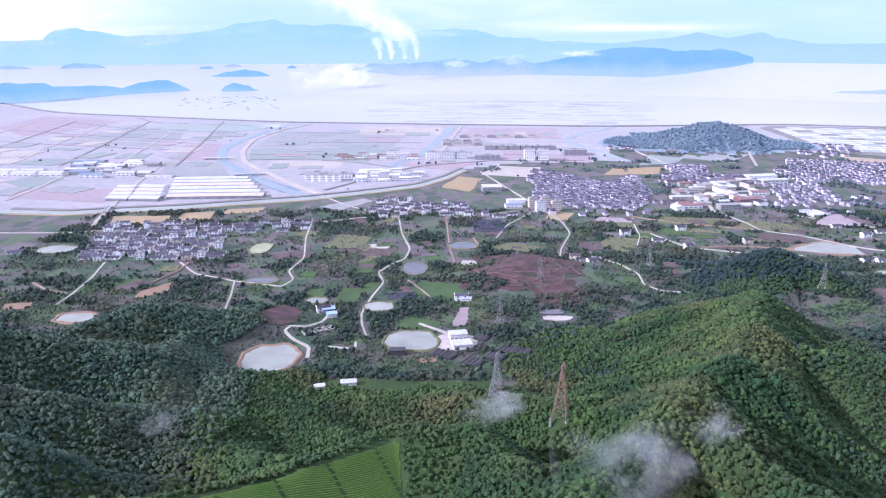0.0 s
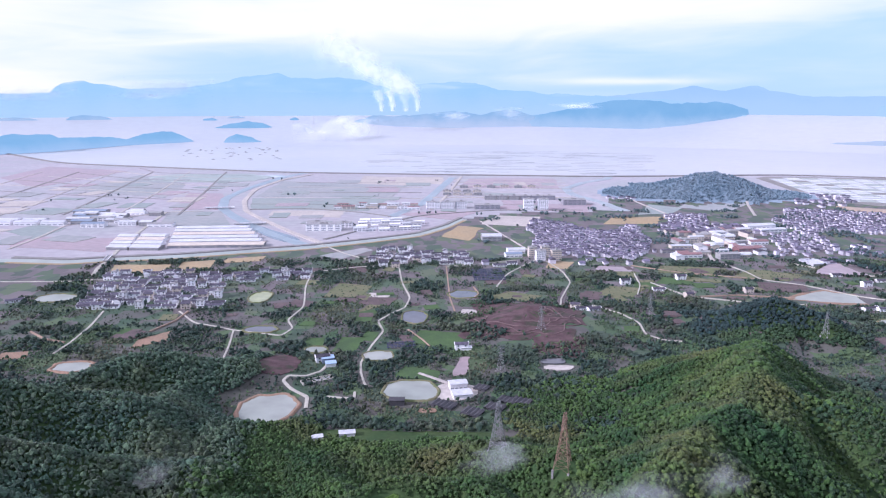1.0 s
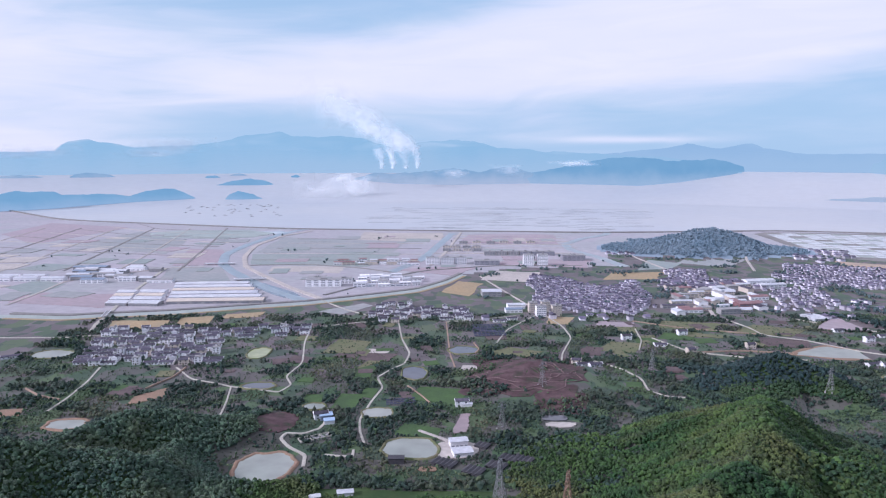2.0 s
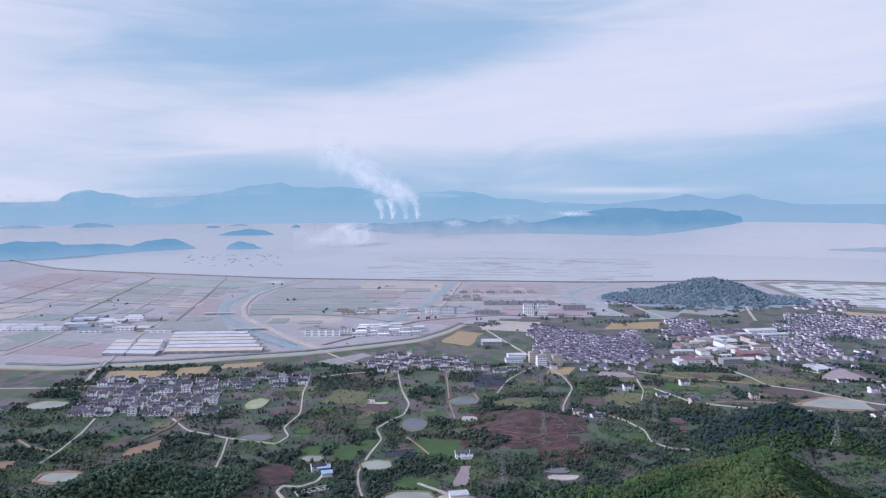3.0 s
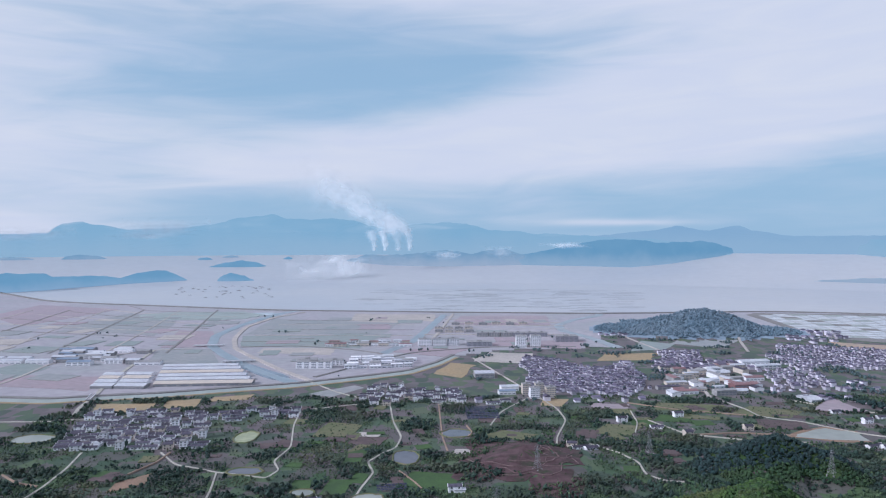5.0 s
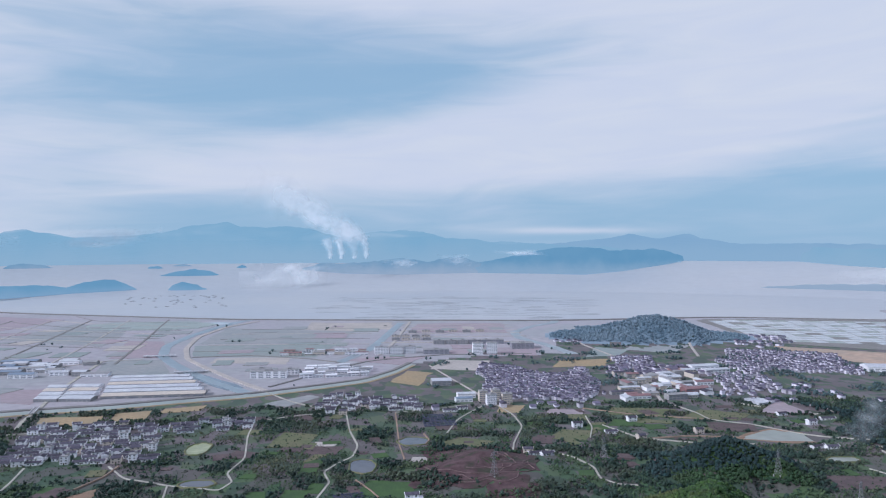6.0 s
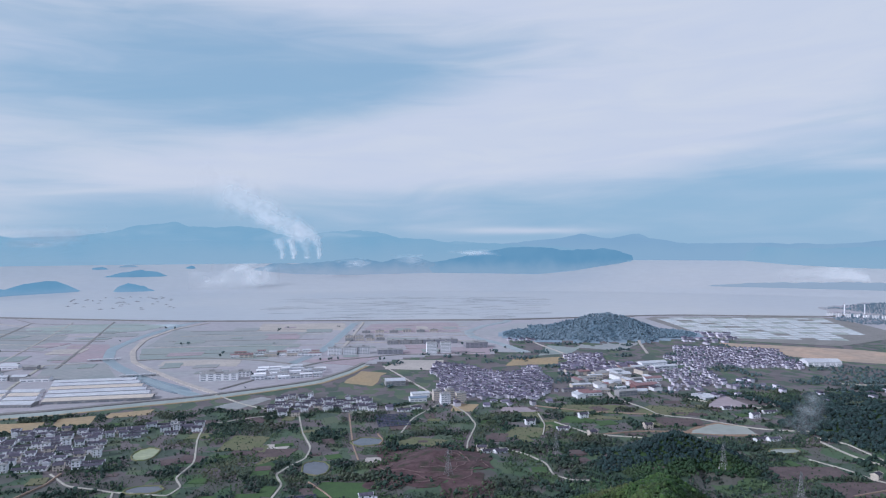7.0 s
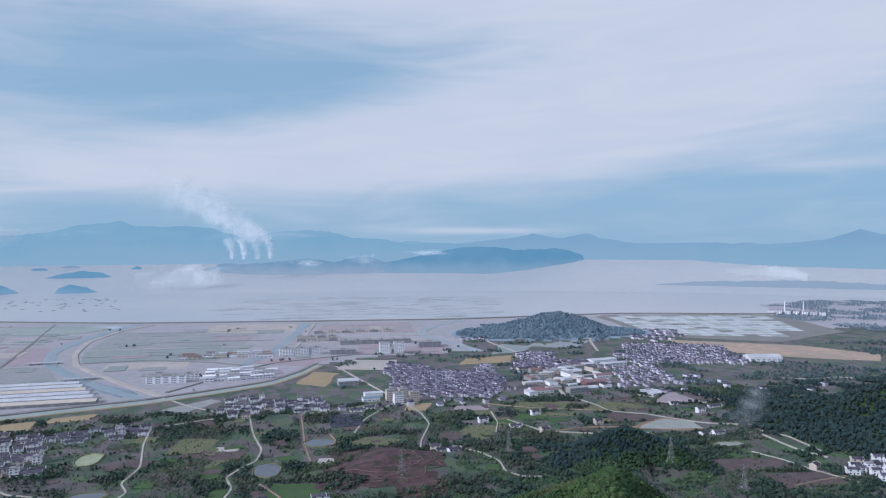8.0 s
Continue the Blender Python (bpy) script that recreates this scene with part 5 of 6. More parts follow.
def town(name, corners, spacing, seed, label, size=(4.2, 7.6), keep=0.92):
    """Many packed houses as one body: walls and pitched roofs."""
    r = np.random.RandomState(seed)
    A, B, C, D = (np.array(c, float) for c in corners)
    nu, nv = int(np.linalg.norm(B - A + C - D) / 2 / spacing), int(np.linalg.norm(D - A + C - B) / 2 / spacing)
    u, v = np.meshgrid((np.arange(nu) + 0.5) / nu, (np.arange(nv) + 0.5) / nv)
    u, v = u.ravel() + r.uniform(-0.3, 0.3, u.size) / nu, v.ravel() + r.uniform(-0.3, 0.3, u.size) / nv
    edge = np.minimum(np.minimum(u, 1 - u), np.minimum(v, 1 - v))
    ok = (r.rand(u.size) < keep) & (edge > 0.10 * (1 + vnoise(u * 100, v * 100, 18, seed)))
    u, v = u[ok][:, None], v[ok][:, None]
    p = (A * (1 - u) + B * u) * (1 - v) + (D * (1 - u) + C * u) * v
    n = len(p)
    w, d, h = r.uniform(*size, n), r.uniform(*size, n) * 0.85, r.choice([3.0, 3.2, 5.4, 6.6], n)
    ang = radians(8) + r.uniform(-0.15, 0.15, n) + (r.rand(n) < 0.3) * np.pi / 2
    ca, sa = np.cos(ang), np.sin(ang)
    unit = np.array([(-1, -1, 0), (1, -1, 0), (1, 1, 0), (-1, 1, 0), (-1, -1, 1), (1, -1, 1), (1, 1, 1), (-1, 1, 1)], float)
    roof = np.array([(-1.08, -1.12, 0), (1.08, -1.12, 0), (1.08, 1.12, 0), (-1.08, 1.12, 0), (-1.08, 0, 1), (1.08, 0, 1)], float)

    def put(t, zs, z0):
        x, y = t[None, :, 0] * w[:, None] / 2, t[None, :, 1] * d[:, None] / 2
        z = z0[:, None] + t[None, :, 2] * zs[:, None]
        return np.stack([p[:, :1] + x * ca[:, None] - y * sa[:, None], p[:, 1:] + x * sa[:, None] + y * ca[:, None], z], -1).reshape(-1, 3)

    v1 = put(unit, h + 1, np.full(n, -1.0))
    rise = np.where(r.rand(n) < 0.25, 0.3, d * 0.27)
    v2 = put(roof, rise, h + 0.02)
    o1, o2 = np.arange(n)[:, None, None] * 8, len(v1) + np.arange(n)[:, None, None] * 6
    quads = np.concatenate([(np.array([(0, 1, 5, 4), (1, 2, 6, 5), (2, 3, 7, 6), (3, 0, 4, 7)])[None] + o1).reshape(-1, 4), (np.array([(0, 1, 5, 4), (2, 3, 4, 5), (3, 2, 1, 0)])[None] + o2).reshape(-1, 4)])
    tris = (np.array([(1, 2, 5), (3, 0, 4)])[None] + o2).reshape(-1, 3)
    me = np_mesh(name, np.concatenate([v1, v2]), [quads, tris], M_townwall)
    me.materials.append(M_townroof)
    slot = np.concatenate([np.zeros(4 * n), np.ones(3 * n), np.ones(2 * n)]).astype(np.int32)
    me.polygons.foreach_set("material_index", slot)
    return tagged(new(name, me), label, "houses", kind="stuff")


TOWN = "densely packed town houses with grey tiled roofs"
town("town_houses", ((140, 1150), (310, 1090), (400, 1300), (180, 1560)), 6.3, 1, TOWN)
town("town_houses", ((300, 1110), (372, 1160), (410, 1440), (330, 1440)), 7.6, 2, TOWN, keep=0.7)
town("town_houses", ((560, 1150), (700, 1200), (760, 1380), (620, 1380)), 9, 3, TOWN, keep=0.6)
town("town_houses", ((650, 1390), (930, 1270), (1080, 1560), (800, 1700)), 7.6, 4, TOWN, keep=0.8)
town("town_houses", ((440, 1380), (540, 1370), (610, 1590), (500, 1600)), 7.6, 6, TOWN)
town("town_houses", ((380, 1330), (640, 1340), (660, 1470), (430, 1440)), 14, 7, TOWN, (9, 16), 0.7)
town("town_houses", ((60, 1090), (330, 1050), (390, 1140), (90, 1170)), 20, 11, "scattered houses at the edge of town", (7, 14), 0.4)
town("town_houses", ((540, 1080), (780, 1110), (820, 1260), (600, 1210)), 19, 12, "scattered houses at the edge of town", (7, 14), 0.42)
town("town_houses", ((700, 1000), (900, 990), (980, 1150), (760, 1140)), 34, 13, "scattered houses at the edge of town", (8, 15), 0.4)
town("town_houses", ((420, 1800), (500, 1800), (540, 1900), (440, 1900)), 16, 8, "scattered reddish houses by the creek", (8, 14), 0.6)
town("town_houses", ((840, 1700), (1000, 1650), (1130, 1900), (940, 1950)), 20, 9, "scattered pale houses near the pans", (9, 16), 0.5)


# ---------------------------------------------------------------- pylons
def pylon(h, base, mat, label, gauge=1.0):
    """A lattice pylon: four legs, braces between them, three cross-arms."""
    root = tagged(new("pylon"), label, "pylon", "power line")
    top = base * 0.16
    bars, g = 9, 0.14 * gauge

    def corner(k, f):
        s = base / 2 * (1 - f) ** 1.25 + top / 2
        return Vector(((-1, 1, 1, -1)[k] * s, (-1, -1, 1, 1)[k] * s, h * f * 0.97))

    for k in range(4):
        bm = bmesh.new()
        loops = []
        for i in range(bars + 1):
            c = corner(k, i / bars)
            loops.append([bm.verts.new(c + Vector(o)) for o in ((-g, -g, 0), (g, -g, 0), (g, g, 0), (-g, g, 0))])
        for a, b in zip(loops, loops[1:]):
            for j in range(4):
                bm.faces.new((a[j], a[(j + 1) % 4], b[(j + 1) % 4], b[j]))
        bm.faces.new(loops[0][::-1])
        bm.faces.new(loops[-1])
        part("leg", bm, mat, root)
    for k in range(4):
        for i in range(bars):
            a, b, c, d = corner(k, i / bars), corner((k + 1) % 4, i / bars), corner(k, (i + 1) / bars), corner((k + 1) % 4, (i + 1) / bars)
            for p, q, w in ((a, d, 0.15 * gauge), (b, c, 0.15 * gauge), (c, d, 0.14 * gauge)):
                bm = bmesh.new()
                strut(bm, p, q, w)
                part("brace", bm, mat, root)
    for f, reach in ((0.74, 5.2), (0.86, 6.2), (0.97, 4.4)):
        bm = bmesh.new()
        z = h * f
        for s in (-1, 1):
            for y in (-0.5, 0.5):
                strut(bm, (0, y, z), (s * reach, 0, z + 0.4), 0.24 * gauge)
                strut(bm, (0, y, z + 1.8), (s * reach, 0, z + 0.4), 0.24 * gauge)
            strut(bm, (s * reach, 0, z + 0.4), (s * reach, 0, z - 1.8), 0.22 * gauge)
        part("crossarm", bm, mat, root)
    for k in range(4):
        c = corner(k, 0)
        part("footing", boxed(c.x - 0.6, c.y - 0.6, -5, c.x + 0.6, c.y + 0.6, 0.3), M_conc, root, "concrete footing block")
    return root


PYL = "galvanised lattice power pylon standing on concrete footings"
steel_pylon = pylon(34, 8.5, M_steel, PYL)
slim_pylon = pylon(26, 6.0, M_steel, "slim galvanised lattice power pylon on the plain", 0.6)
brown = pylon(34, 8.0, M_rust, "weathered brown lattice power pylon among trees")


def at(x, y, dz=0, rot=0):
    return pose(x, y, float(height(np.array([x]), np.array([y]))[0]) + dz, 0, 0, rot)


steel_pylon.matrix_basis = at(37, 431, -1.2, 65)
brown.matrix_basis = at(70, 371, -1.5, 65)
PYLONS = [(37, 431), (70, 371)]
for x, y in ((57, 646), (111, 755), (256, 829), (413, 720), (457, 650)):
    PYLONS.append((x, y))
    if len(PYLONS) == 3:
        slim_pylon.matrix_basis = at(x, y, 0.3, 40)
    else:
        copy_thing(slim_pylon, at(x, y, 0.3, 40))


# ---------------------------------------------------------------- tea rows
def tea_crest(x):
    return np.interp(x, (-169, -116, -81, -54, -25, -8), (228, 267, 287, 306, 326, 318))


tea = tagged(new("tea_field"), "rows of clipped bright green tea bushes on a slope", "tea field", kind="structure")
for i in range(150):
    s = np.linspace(-160, 30, 220)
    off = 195 + i * 1.0
    x = s
    y = off + 0.60 * (s + 60) + 2.5 * np.sin(s / 23.0)
    ok = (x > -140) & (x < -12 - (y - 240) * 0.12) & (y < tea_crest(x)) & (y > 196) & (np.mod(x + 0.9 * y, 36) > 0.9) & (vnoise(x + 0 * y, y * 0 + np.floor(i / 11) * 7, 3, 9) < 0.93)
    if ok.sum() < 6:
        continue
    x, y = x[ok], y[ok]
    z = height(x, y)
    rows_ = [np.column_stack([x, y + dy, z + dz + 0.12 * vnoise(x * 3, y * 3 + dy, 1.2, 7)]) for dy, dz in ((-0.44, -0.3), (-0.34, 0.45), (0, 0.65), (0.34, 0.45), (0.44, -0.3))]
    n = len(x)
    idx = np.arange(5 * n).reshape(5, n)
    f = np.stack([idx[:-1, :-1], idx[:-1, 1:], idx[1:, 1:], idx[1:, :-1]], -1).reshape(-1, 4)
    f = f[(np.abs(np.diff(x)) < 1.2)[np.tile(np.arange(n - 1), 4)]]
    ob = new("tea_row", np_mesh("tea_row", np.concatenate(rows_), f, M_tea, True))
    ob.parent = tea


# ---------------------------------------------------------------- trees
T_ = (1 + 5 ** 0.5) / 2
ICO = np.array([(-1, T_, 0), (1, T_, 0), (-1, -T_, 0), (1, -T_, 0), (0, -1, T_), (0, 1, T_), (0, -1, -T_), (0, 1, -T_), (T_, 0, -1), (T_, 0, 1), (-T_, 0, -1), (-T_, 0, 1)]) / (1 + T_ ** 2) ** 0.5
ICO_F = np.array([(0, 11, 5), (0, 5, 1), (0, 1, 7), (0, 7, 10), (0, 10, 11), (1, 5, 9), (5, 11, 4), (11, 10, 2), (10, 7, 6), (7, 1, 8), (3, 9, 4), (3, 4, 2), (3, 2, 6), (3, 6, 8), (3, 8, 9), (4, 9, 5), (2, 4, 11), (6, 2, 10), (8, 6, 7), (9, 8, 1)])


CROWN_F = ICO_F[ICO[ICO_F][:, :, 2].mean(1) > -0.35]


def clumps(r, n, lobes):
    """Offsets and sizes of the leaf clumps of n unit crowns."""
    ang = r.uniform(0, 2 * np.pi, (n, lobes))
    rad = np.sqrt(r.rand(n, lobes)) * 0.75
    zz = r.uniform(-0.35, 0.75, (n, lobes)) * (1 - 0.55 * rad)
    off = np.stack([np.cos(ang) * rad, np.sin(ang) * rad, zz], -1)
    off[:, 0] = (0, 0, 0.45)
    return off, r.uniform(0.30, 0.58, (n, lobes)) * (1.75 if lobes < 4 else 1.35 if lobes < 8 else 0.9)


def crowns_mesh(name, pos, size, mat, lobes, seed):
    """Crowns of uneven leaf clumps: pos the crown centres, size the radii."""
    r = np.random.RandomState(seed)
    n = len(pos)
    off, sz = clumps(r, n, lobes)
    jit = 1 + r.uniform(-0.42, 0.42, (n, lobes, 12, 1))
    stretch = np.stack([np.ones(n), np.ones(n), r.uniform(0.8, 1.25, n)], -1)[:, None, None]
    v = pos[:, None, None] + size[:, None, None, None] * (off[:, :, None] + sz[:, :, None, None] * ICO[None, None] * jit) * stretch
    f = (CROWN_F[None] + np.arange(n * lobes)[:, None, None] * 12).reshape(-1, 3)
    return np_mesh(name, v.reshape(-1, 3), f, mat, False)


def clear_of(x, y):
    """True where nothing built or wet stands."""
    ok = np.ones(len(x), bool)
    for p in PONDS:
        ok &= ((x - p[0]) / (p[2] / 2 + p[5] + 3)) ** 2 + ((y - p[1]) / (p[3] / 2 + p[5] + 3)) ** 2 > 1
    for px, py in PYLONS:
        ok &= np.hypot(x - px, y - py) > 7.5
    for ob in scene.objects:
        if ob.name.startswith(("road", "levee_road", "river", "canal")) and ob.type == "MESH":
            co = np.empty(len(ob.data.vertices) * 3, np.float32)
            ob.data.vertices.foreach_get("co", co)
            co = co.reshape(5, -1, 3)[2]
            lim = float(np.hypot(*(np.array(ob.data.vertices[0].co[:2]) - co[0, :2]))) + 3.0
            near = (x > co[:, 0].min() - 30) & (x < co[:, 0].max() + 30) & (y > co[:, 1].min() - 30) & (y < co[:, 1].max() + 30) & ok
            if near.any():
                d = path_distance(x[near], y[near], co[::2])[0]
                ok[np.where(near)[0][d < lim]] = False
        elif ob.parent is None and ob.type == "EMPTY" and ob.get("category") in ("shed", "tunnel", "building", "works hall", "greenhouse", "solar panels"):
            lx, ly = ob.matrix_basis.translation[:2]
            reach = max(list(c.dimensions[0] for c in ob.children if c.name.startswith(("wall", "roof"))) + [26 if "panel" in ob["category"] else 5]) * 0.55
            ok &= np.hypot(x - lx, y - ly) > reach
    hs = np.array(HOUSES)
    for i in range(0, len(hs), 1):
        ok &= (np.abs(x - hs[i, 0]) > 8) | (np.abs(y - hs[i, 1]) > 8)
    ok &= ~(((x - 116) / 20) ** 2 + ((y - 660) / 20) ** 2 < 1) & ~(((x - 12) / 24) ** 2 + ((y - 600) / 22) ** 2 < 1) & ~(((x + 162) / 20) ** 2 + ((y - 655) / 28) ** 2 < 1)
    return ok


def in_field(x, y, mats):
    hit = np.zeros(len(x), bool)
    for c, mat, _ in FIELDS:
        if mat not in mats:
            continue
        inside = np.ones(len(x), bool)
        for i in range(len(c)):
            a, b = c[i], c[(i + 1) % len(c)]
            cr = (b[0] - a[0]) * (y - a[1]) - (b[1] - a[1]) * (x - a[0])
            inside &= cr < 2
        hit |= inside
    return hit


bpy.context.view_layer.update()
R_ = np.random.RandomState(7)


def scatter(x0, x1, y0, y1, step):
    gx_, gy_ = np.meshgrid(np.arange(x0, x1, step), np.arange(y0, y1, step))
    return gx_.ravel() + R_.uniform(-0.5, 0.5, gx_.size) * step, gy_.ravel() + R_.uniform(-0.5, 0.5, gx_.size) * step


def in_view(x, y, margin=0.0):
    a = np.degrees(np.arctan2(x, y))
    return (a > -36 - margin) & (a < 46 + margin)


# small plots on the reclaimed flats
FLAT_PLOTS = ((M_pink, "bare pinkish plot on the flats"), (M_green2, "green grass plot on the flats"), (M_olive, "dull olive plot on the flats"), (M_olive, "dull olive plot on the flats"), (M_pale, "pale bare plot on the flats"), (M_green2, "green grass plot on the flats"))
frng = random.Random(5)
tries = []
for k in range(400):
    x, y = frng.uniform(-1150, 420), frng.uniform(1210, 2280)
    tries.append((x, y, frng.uniform(14, 52), frng.uniform(14, 46), frng.choice((0.1, 0.1, -0.25)) if x < -350 else 0.02))
grid = [(u, v) for u in (-1, -0.5, 0, 0.5, 1) for v in (-1, -0.5, 0, 0.5, 1)]
spots = np.array([(x + u * w * math.cos(a) - v * d * math.sin(a), y + u * w * math.sin(a) + v * d * math.cos(a)) for x, y, w, d, a in tries for u, v in grid])
free = clear_of(spots[:, 0], spots[:, 1]) & (spots[:, 1] > np.interp(spots[:, 0], [p[0] for p in RIVER], [p[1] for p in RIVER]) + 45)
free = free.reshape(-1, len(grid)).all(1)
placed = []
for (x, y, w, d, a), is_free in zip(tries, free):
    if len(placed) >= 60 or not is_free or (-660 < x < -290 and 1190 < y < 1370) or any(abs(x - p[0]) < w + p[2] and abs(y - p[1]) < d + p[3] for p in placed):
        continue
    mat, label = FLAT_PLOTS[len(placed) % 6]
    ca, sa = math.cos(a), math.sin(a)
    field(mat, label, *[(x + u * w * ca - v * d * sa, y + u * w * sa + v * d * ca) for u, v in ((-1, -1), (-0.95, 1), (1, 0.92), (0.96, -1))])
    placed.append((x, y, w, d))

# wooded hills
x, y = scatter(-420, 560, 190, 740, 2.6)
xs, ys = scatter(-420, 420, 190, 600, 3.5)
steep = np.hypot(height(xs + 2, ys) - height(xs - 2, ys), height(xs, ys + 2) - height(xs, ys - 2)) / 4
x, y = np.concatenate([x, xs[steep > 0.42]]), np.concatenate([y, ys[steep > 0.42]])
z = height(x, y)
ok = in_view(x, y) & (((z > 4 + 2.5 * vnoise(x, y, 30, 12)) & ((y < 700) | (x > 300))) | ((y < 500 + 25 * vnoise(x, y, 40, 13)) & (x < 30)) | (((x - 130) / 85) ** 2 + ((y - 545) / 75) ** 2 < 1 + 0.3 * vnoise(x, y, 25, 17))) & ~((x > -142) & (x < -11 - (y - 240) * 0.12) & (y < tea_crest(x) + 1)) & (np.hypot(x, y) > 200)
ok &= ~(((x - 107) / 78) ** 2 + ((y - 808) / 78) ** 2 < 1)
x, y, z = x[ok], y[ok], z[ok]
ok = clear_of(x, y)
x, y, z = x[ok], y[ok], z[ok]
scrub = ((vnoise(x, y, 46, 61) + 0.5 * vnoise(x, y, 18, 62) > 0.25) & (x > -150) & (x < 30)) | (vnoise(x, y, 30, 63) > 0.72)
size = R_.uniform(1.0, 1.85, len(x)) * (1 + 0.25 * vnoise(x, y, 40, 14)) * np.where(scrub, 0.85, 1.0) * np.where(x < -140, 1.12, 1.0) * np.where(R_.rand(len(x)) < 0.06, 1.35, 1.0)
pos = np.column_stack([x, y, z + size * 0.75 + R_.uniform(0, 1.3, len(x))])
# The x > 240 term marks the right flank, whose shade is painted.
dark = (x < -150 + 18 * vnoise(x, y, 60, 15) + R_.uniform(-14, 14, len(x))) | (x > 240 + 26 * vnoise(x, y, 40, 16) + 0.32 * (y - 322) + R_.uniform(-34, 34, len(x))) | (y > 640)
near = (x > -70) & (x < 120) & (y < 318) & ~dark
pick = np.where(near)[0]
R_.shuffle(pick)
pick = np.sort(pick[:290])
single = np.zeros(len(x), bool)
single[pick] = True
front = (y < 380) & (x > -80) & (x < 200)
for name, m, mat, lobes, lab in (
        ("front_woodland", ~dark & ~single & front, M_leaf, 3, "dense bright green broadleaf woodland on the near spur"),
        ("woodland", ~dark & ~single & ~front, M_leaf, 2, "dense bright green broadleaf woodland covering the hills"),
        ("deep_woodland", dark & ~single & (x > 0), M_leaf_shade, 2, "dense shade-toned woodland on the far side of the ridge"),
        ("pinewood", dark & ~single & (x <= 0), M_leaf_dark, 2, "dense dark green woodland covering the hills")):
    tagged(new(name, crowns_mesh(name, pos[m], size[m], mat, lobes, 31)), lab, "woodland", kind="stuff")

# single trees on the nearest slope
kinds = []
for k in range(7):
    t = tagged(new("tree"), "round-crowned broadleaf tree on the near slope", "tree", "hillside trees")
    cm = crowns_mesh("crown", np.array([[0, 0, 2.6]]), np.array([1.5 + 0.10 * k]), M_leaf, 12, 50 + k)
    ob = new("crown", cm)
    ob.parent = t
    bm = bmesh.new()
    bmesh.ops.create_cone(bm, cap_ends=True, segments=7, radius1=0.2, radius2=0.1, depth=3.4, matrix=Matrix.Translation((0, 0, 1.2)))
    for a in (0.3, 2.2, 4.4):
        strut(bm, (0, 0, 1.6), (math.cos(a) * 1.0, math.sin(a) * 1.0, 3.1), 0.11)
    part("trunk", bm, M_bark, t)
    kinds.append(t)
for n_, i in enumerate(pick):
    m = at(x[i], y[i], 0, R_.uniform(0, 360))
    if n_ < len(kinds):
        kinds[n_].matrix_basis = m
    else:
        copy_thing(kinds[n_ % len(kinds)], m)

# groves, hedges and orchards on the plain
def parcels(x, y, w, d, seed):
    """Plots of about w by d: the number of the plot that each point lies in, and how far it is from the plot's edge."""
    i0, j0 = np.floor(x / w).astype(np.int64), np.floor(y / d).astype(np.int64)
    one, two, which = np.full(len(x), 1e9), np.full(len(x), 1e9), np.zeros(len(x))
    for di in (-1, 0, 1):
        for dj in (-1, 0, 1):
            i, j = i0 + di, j0 + dj
            cx_ = (i + 0.5 + 0.42 * vnoise(i * 31.7, j * 17.3, 1, seed)) * w
            cy_ = (j + 0.5 + 0.42 * vnoise(i * 13.9, j * 27.1, 1, seed + 1)) * d
            r = np.maximum(np.abs(x - cx_) / w, np.abs(y - cy_) / d)
            near = r < one
            two = np.where(near, one, np.minimum(two, r))
            which = np.where(near, 0.5 + 0.5 * vnoise(i * 7.7, j * 5.3, 1, seed + 2), which)
            one = np.where(near, r, one)
    return which, (two - one) * min(w, d)


x, y = scatter(-560, 900, 520, 1130, 3.6)
z = height(x, y)
ok = in_view(x, y) & (z < 5) & (y < np.interp(x, [p[0] for p in RIVER], [p[1] for p in RIVER]) - 25)
plot, edge = parcels(x + 6 * vnoise(x, y, 30, 70), y + 5 * vnoise(x, y, 30, 71), 46, 30, 72)
broken = vnoise(x, y, 16, 73)
lush = 0.30 * vnoise(x, y, 90, 20) + 0.30 * smooth01((840 - y) / 160)
dens = np.where(plot < 0.50 + lush, 0.55 + 0.5 * vnoise(x, y, 12, 22), np.where(edge < 2.6, 0.1 + 0.7 * broken, -0.55 + 0.75 * vnoise(x, y, 9, 21)))
for gx_, gy_, rx_, ry_ in ((-151, 829, 55, 42), (-300, 865, 42, 24), (-11, 940, 24, 34), (278, 863, 60, 50), (-150, 1000, 50, 26), (-290, 1128, 60, 14), (-100, 745, 16, 24), (60, 640, 34, 34), (-60, 560, 50, 20), (300, 720, 70, 40), (680, 1080, 90, 60), (-215, 545, 50, 30), (30, 760, 40, 22)):
    dens = np.maximum(dens, 0.75 * (1.25 - np.hypot((x - gx_) / rx_, (y - gy_) / ry_)))
ok &= dens > 0.02 + 0.16 * R_.uniform(-1, 1, len(x))
ok &= ~in_field(x, y, (M_green, M_paddy, M_bank, M_pink, M_olive2, M_plough, M_pond)) & ~((((x - 107) / 56) ** 2 + ((y - 806) / 52) ** 2 < 1) & (vnoise(x, y, 12, 44) < -0.02))
x, y, z, plot = x[ok], y[ok], z[ok], plot[ok]
ok = clear_of(x, y)
x, y, z, plot = x[ok], y[ok], z[ok], plot[ok]
dark = ((plot * 37.0) % 1 + 0.25 * vnoise(x, y, 55, 25) + 0.2 * R_.uniform(-1, 1, len(x)) > 0.42)
size = (0.7 + 1.9 * R_.uniform(0, 1, len(x)) ** 1.7) * (1 + 0.3 * vnoise(x, y, 50, 24)) * np.where(dark, 1.08, 0.82)
pos = np.column_stack([x, y, z + size * 0.65])
tagged(new("groves", crowns_mesh("groves", pos[dark], size[dark], M_grove, 2, 33)), "dark green groves and hedges among the fields", "groves", kind="stuff")
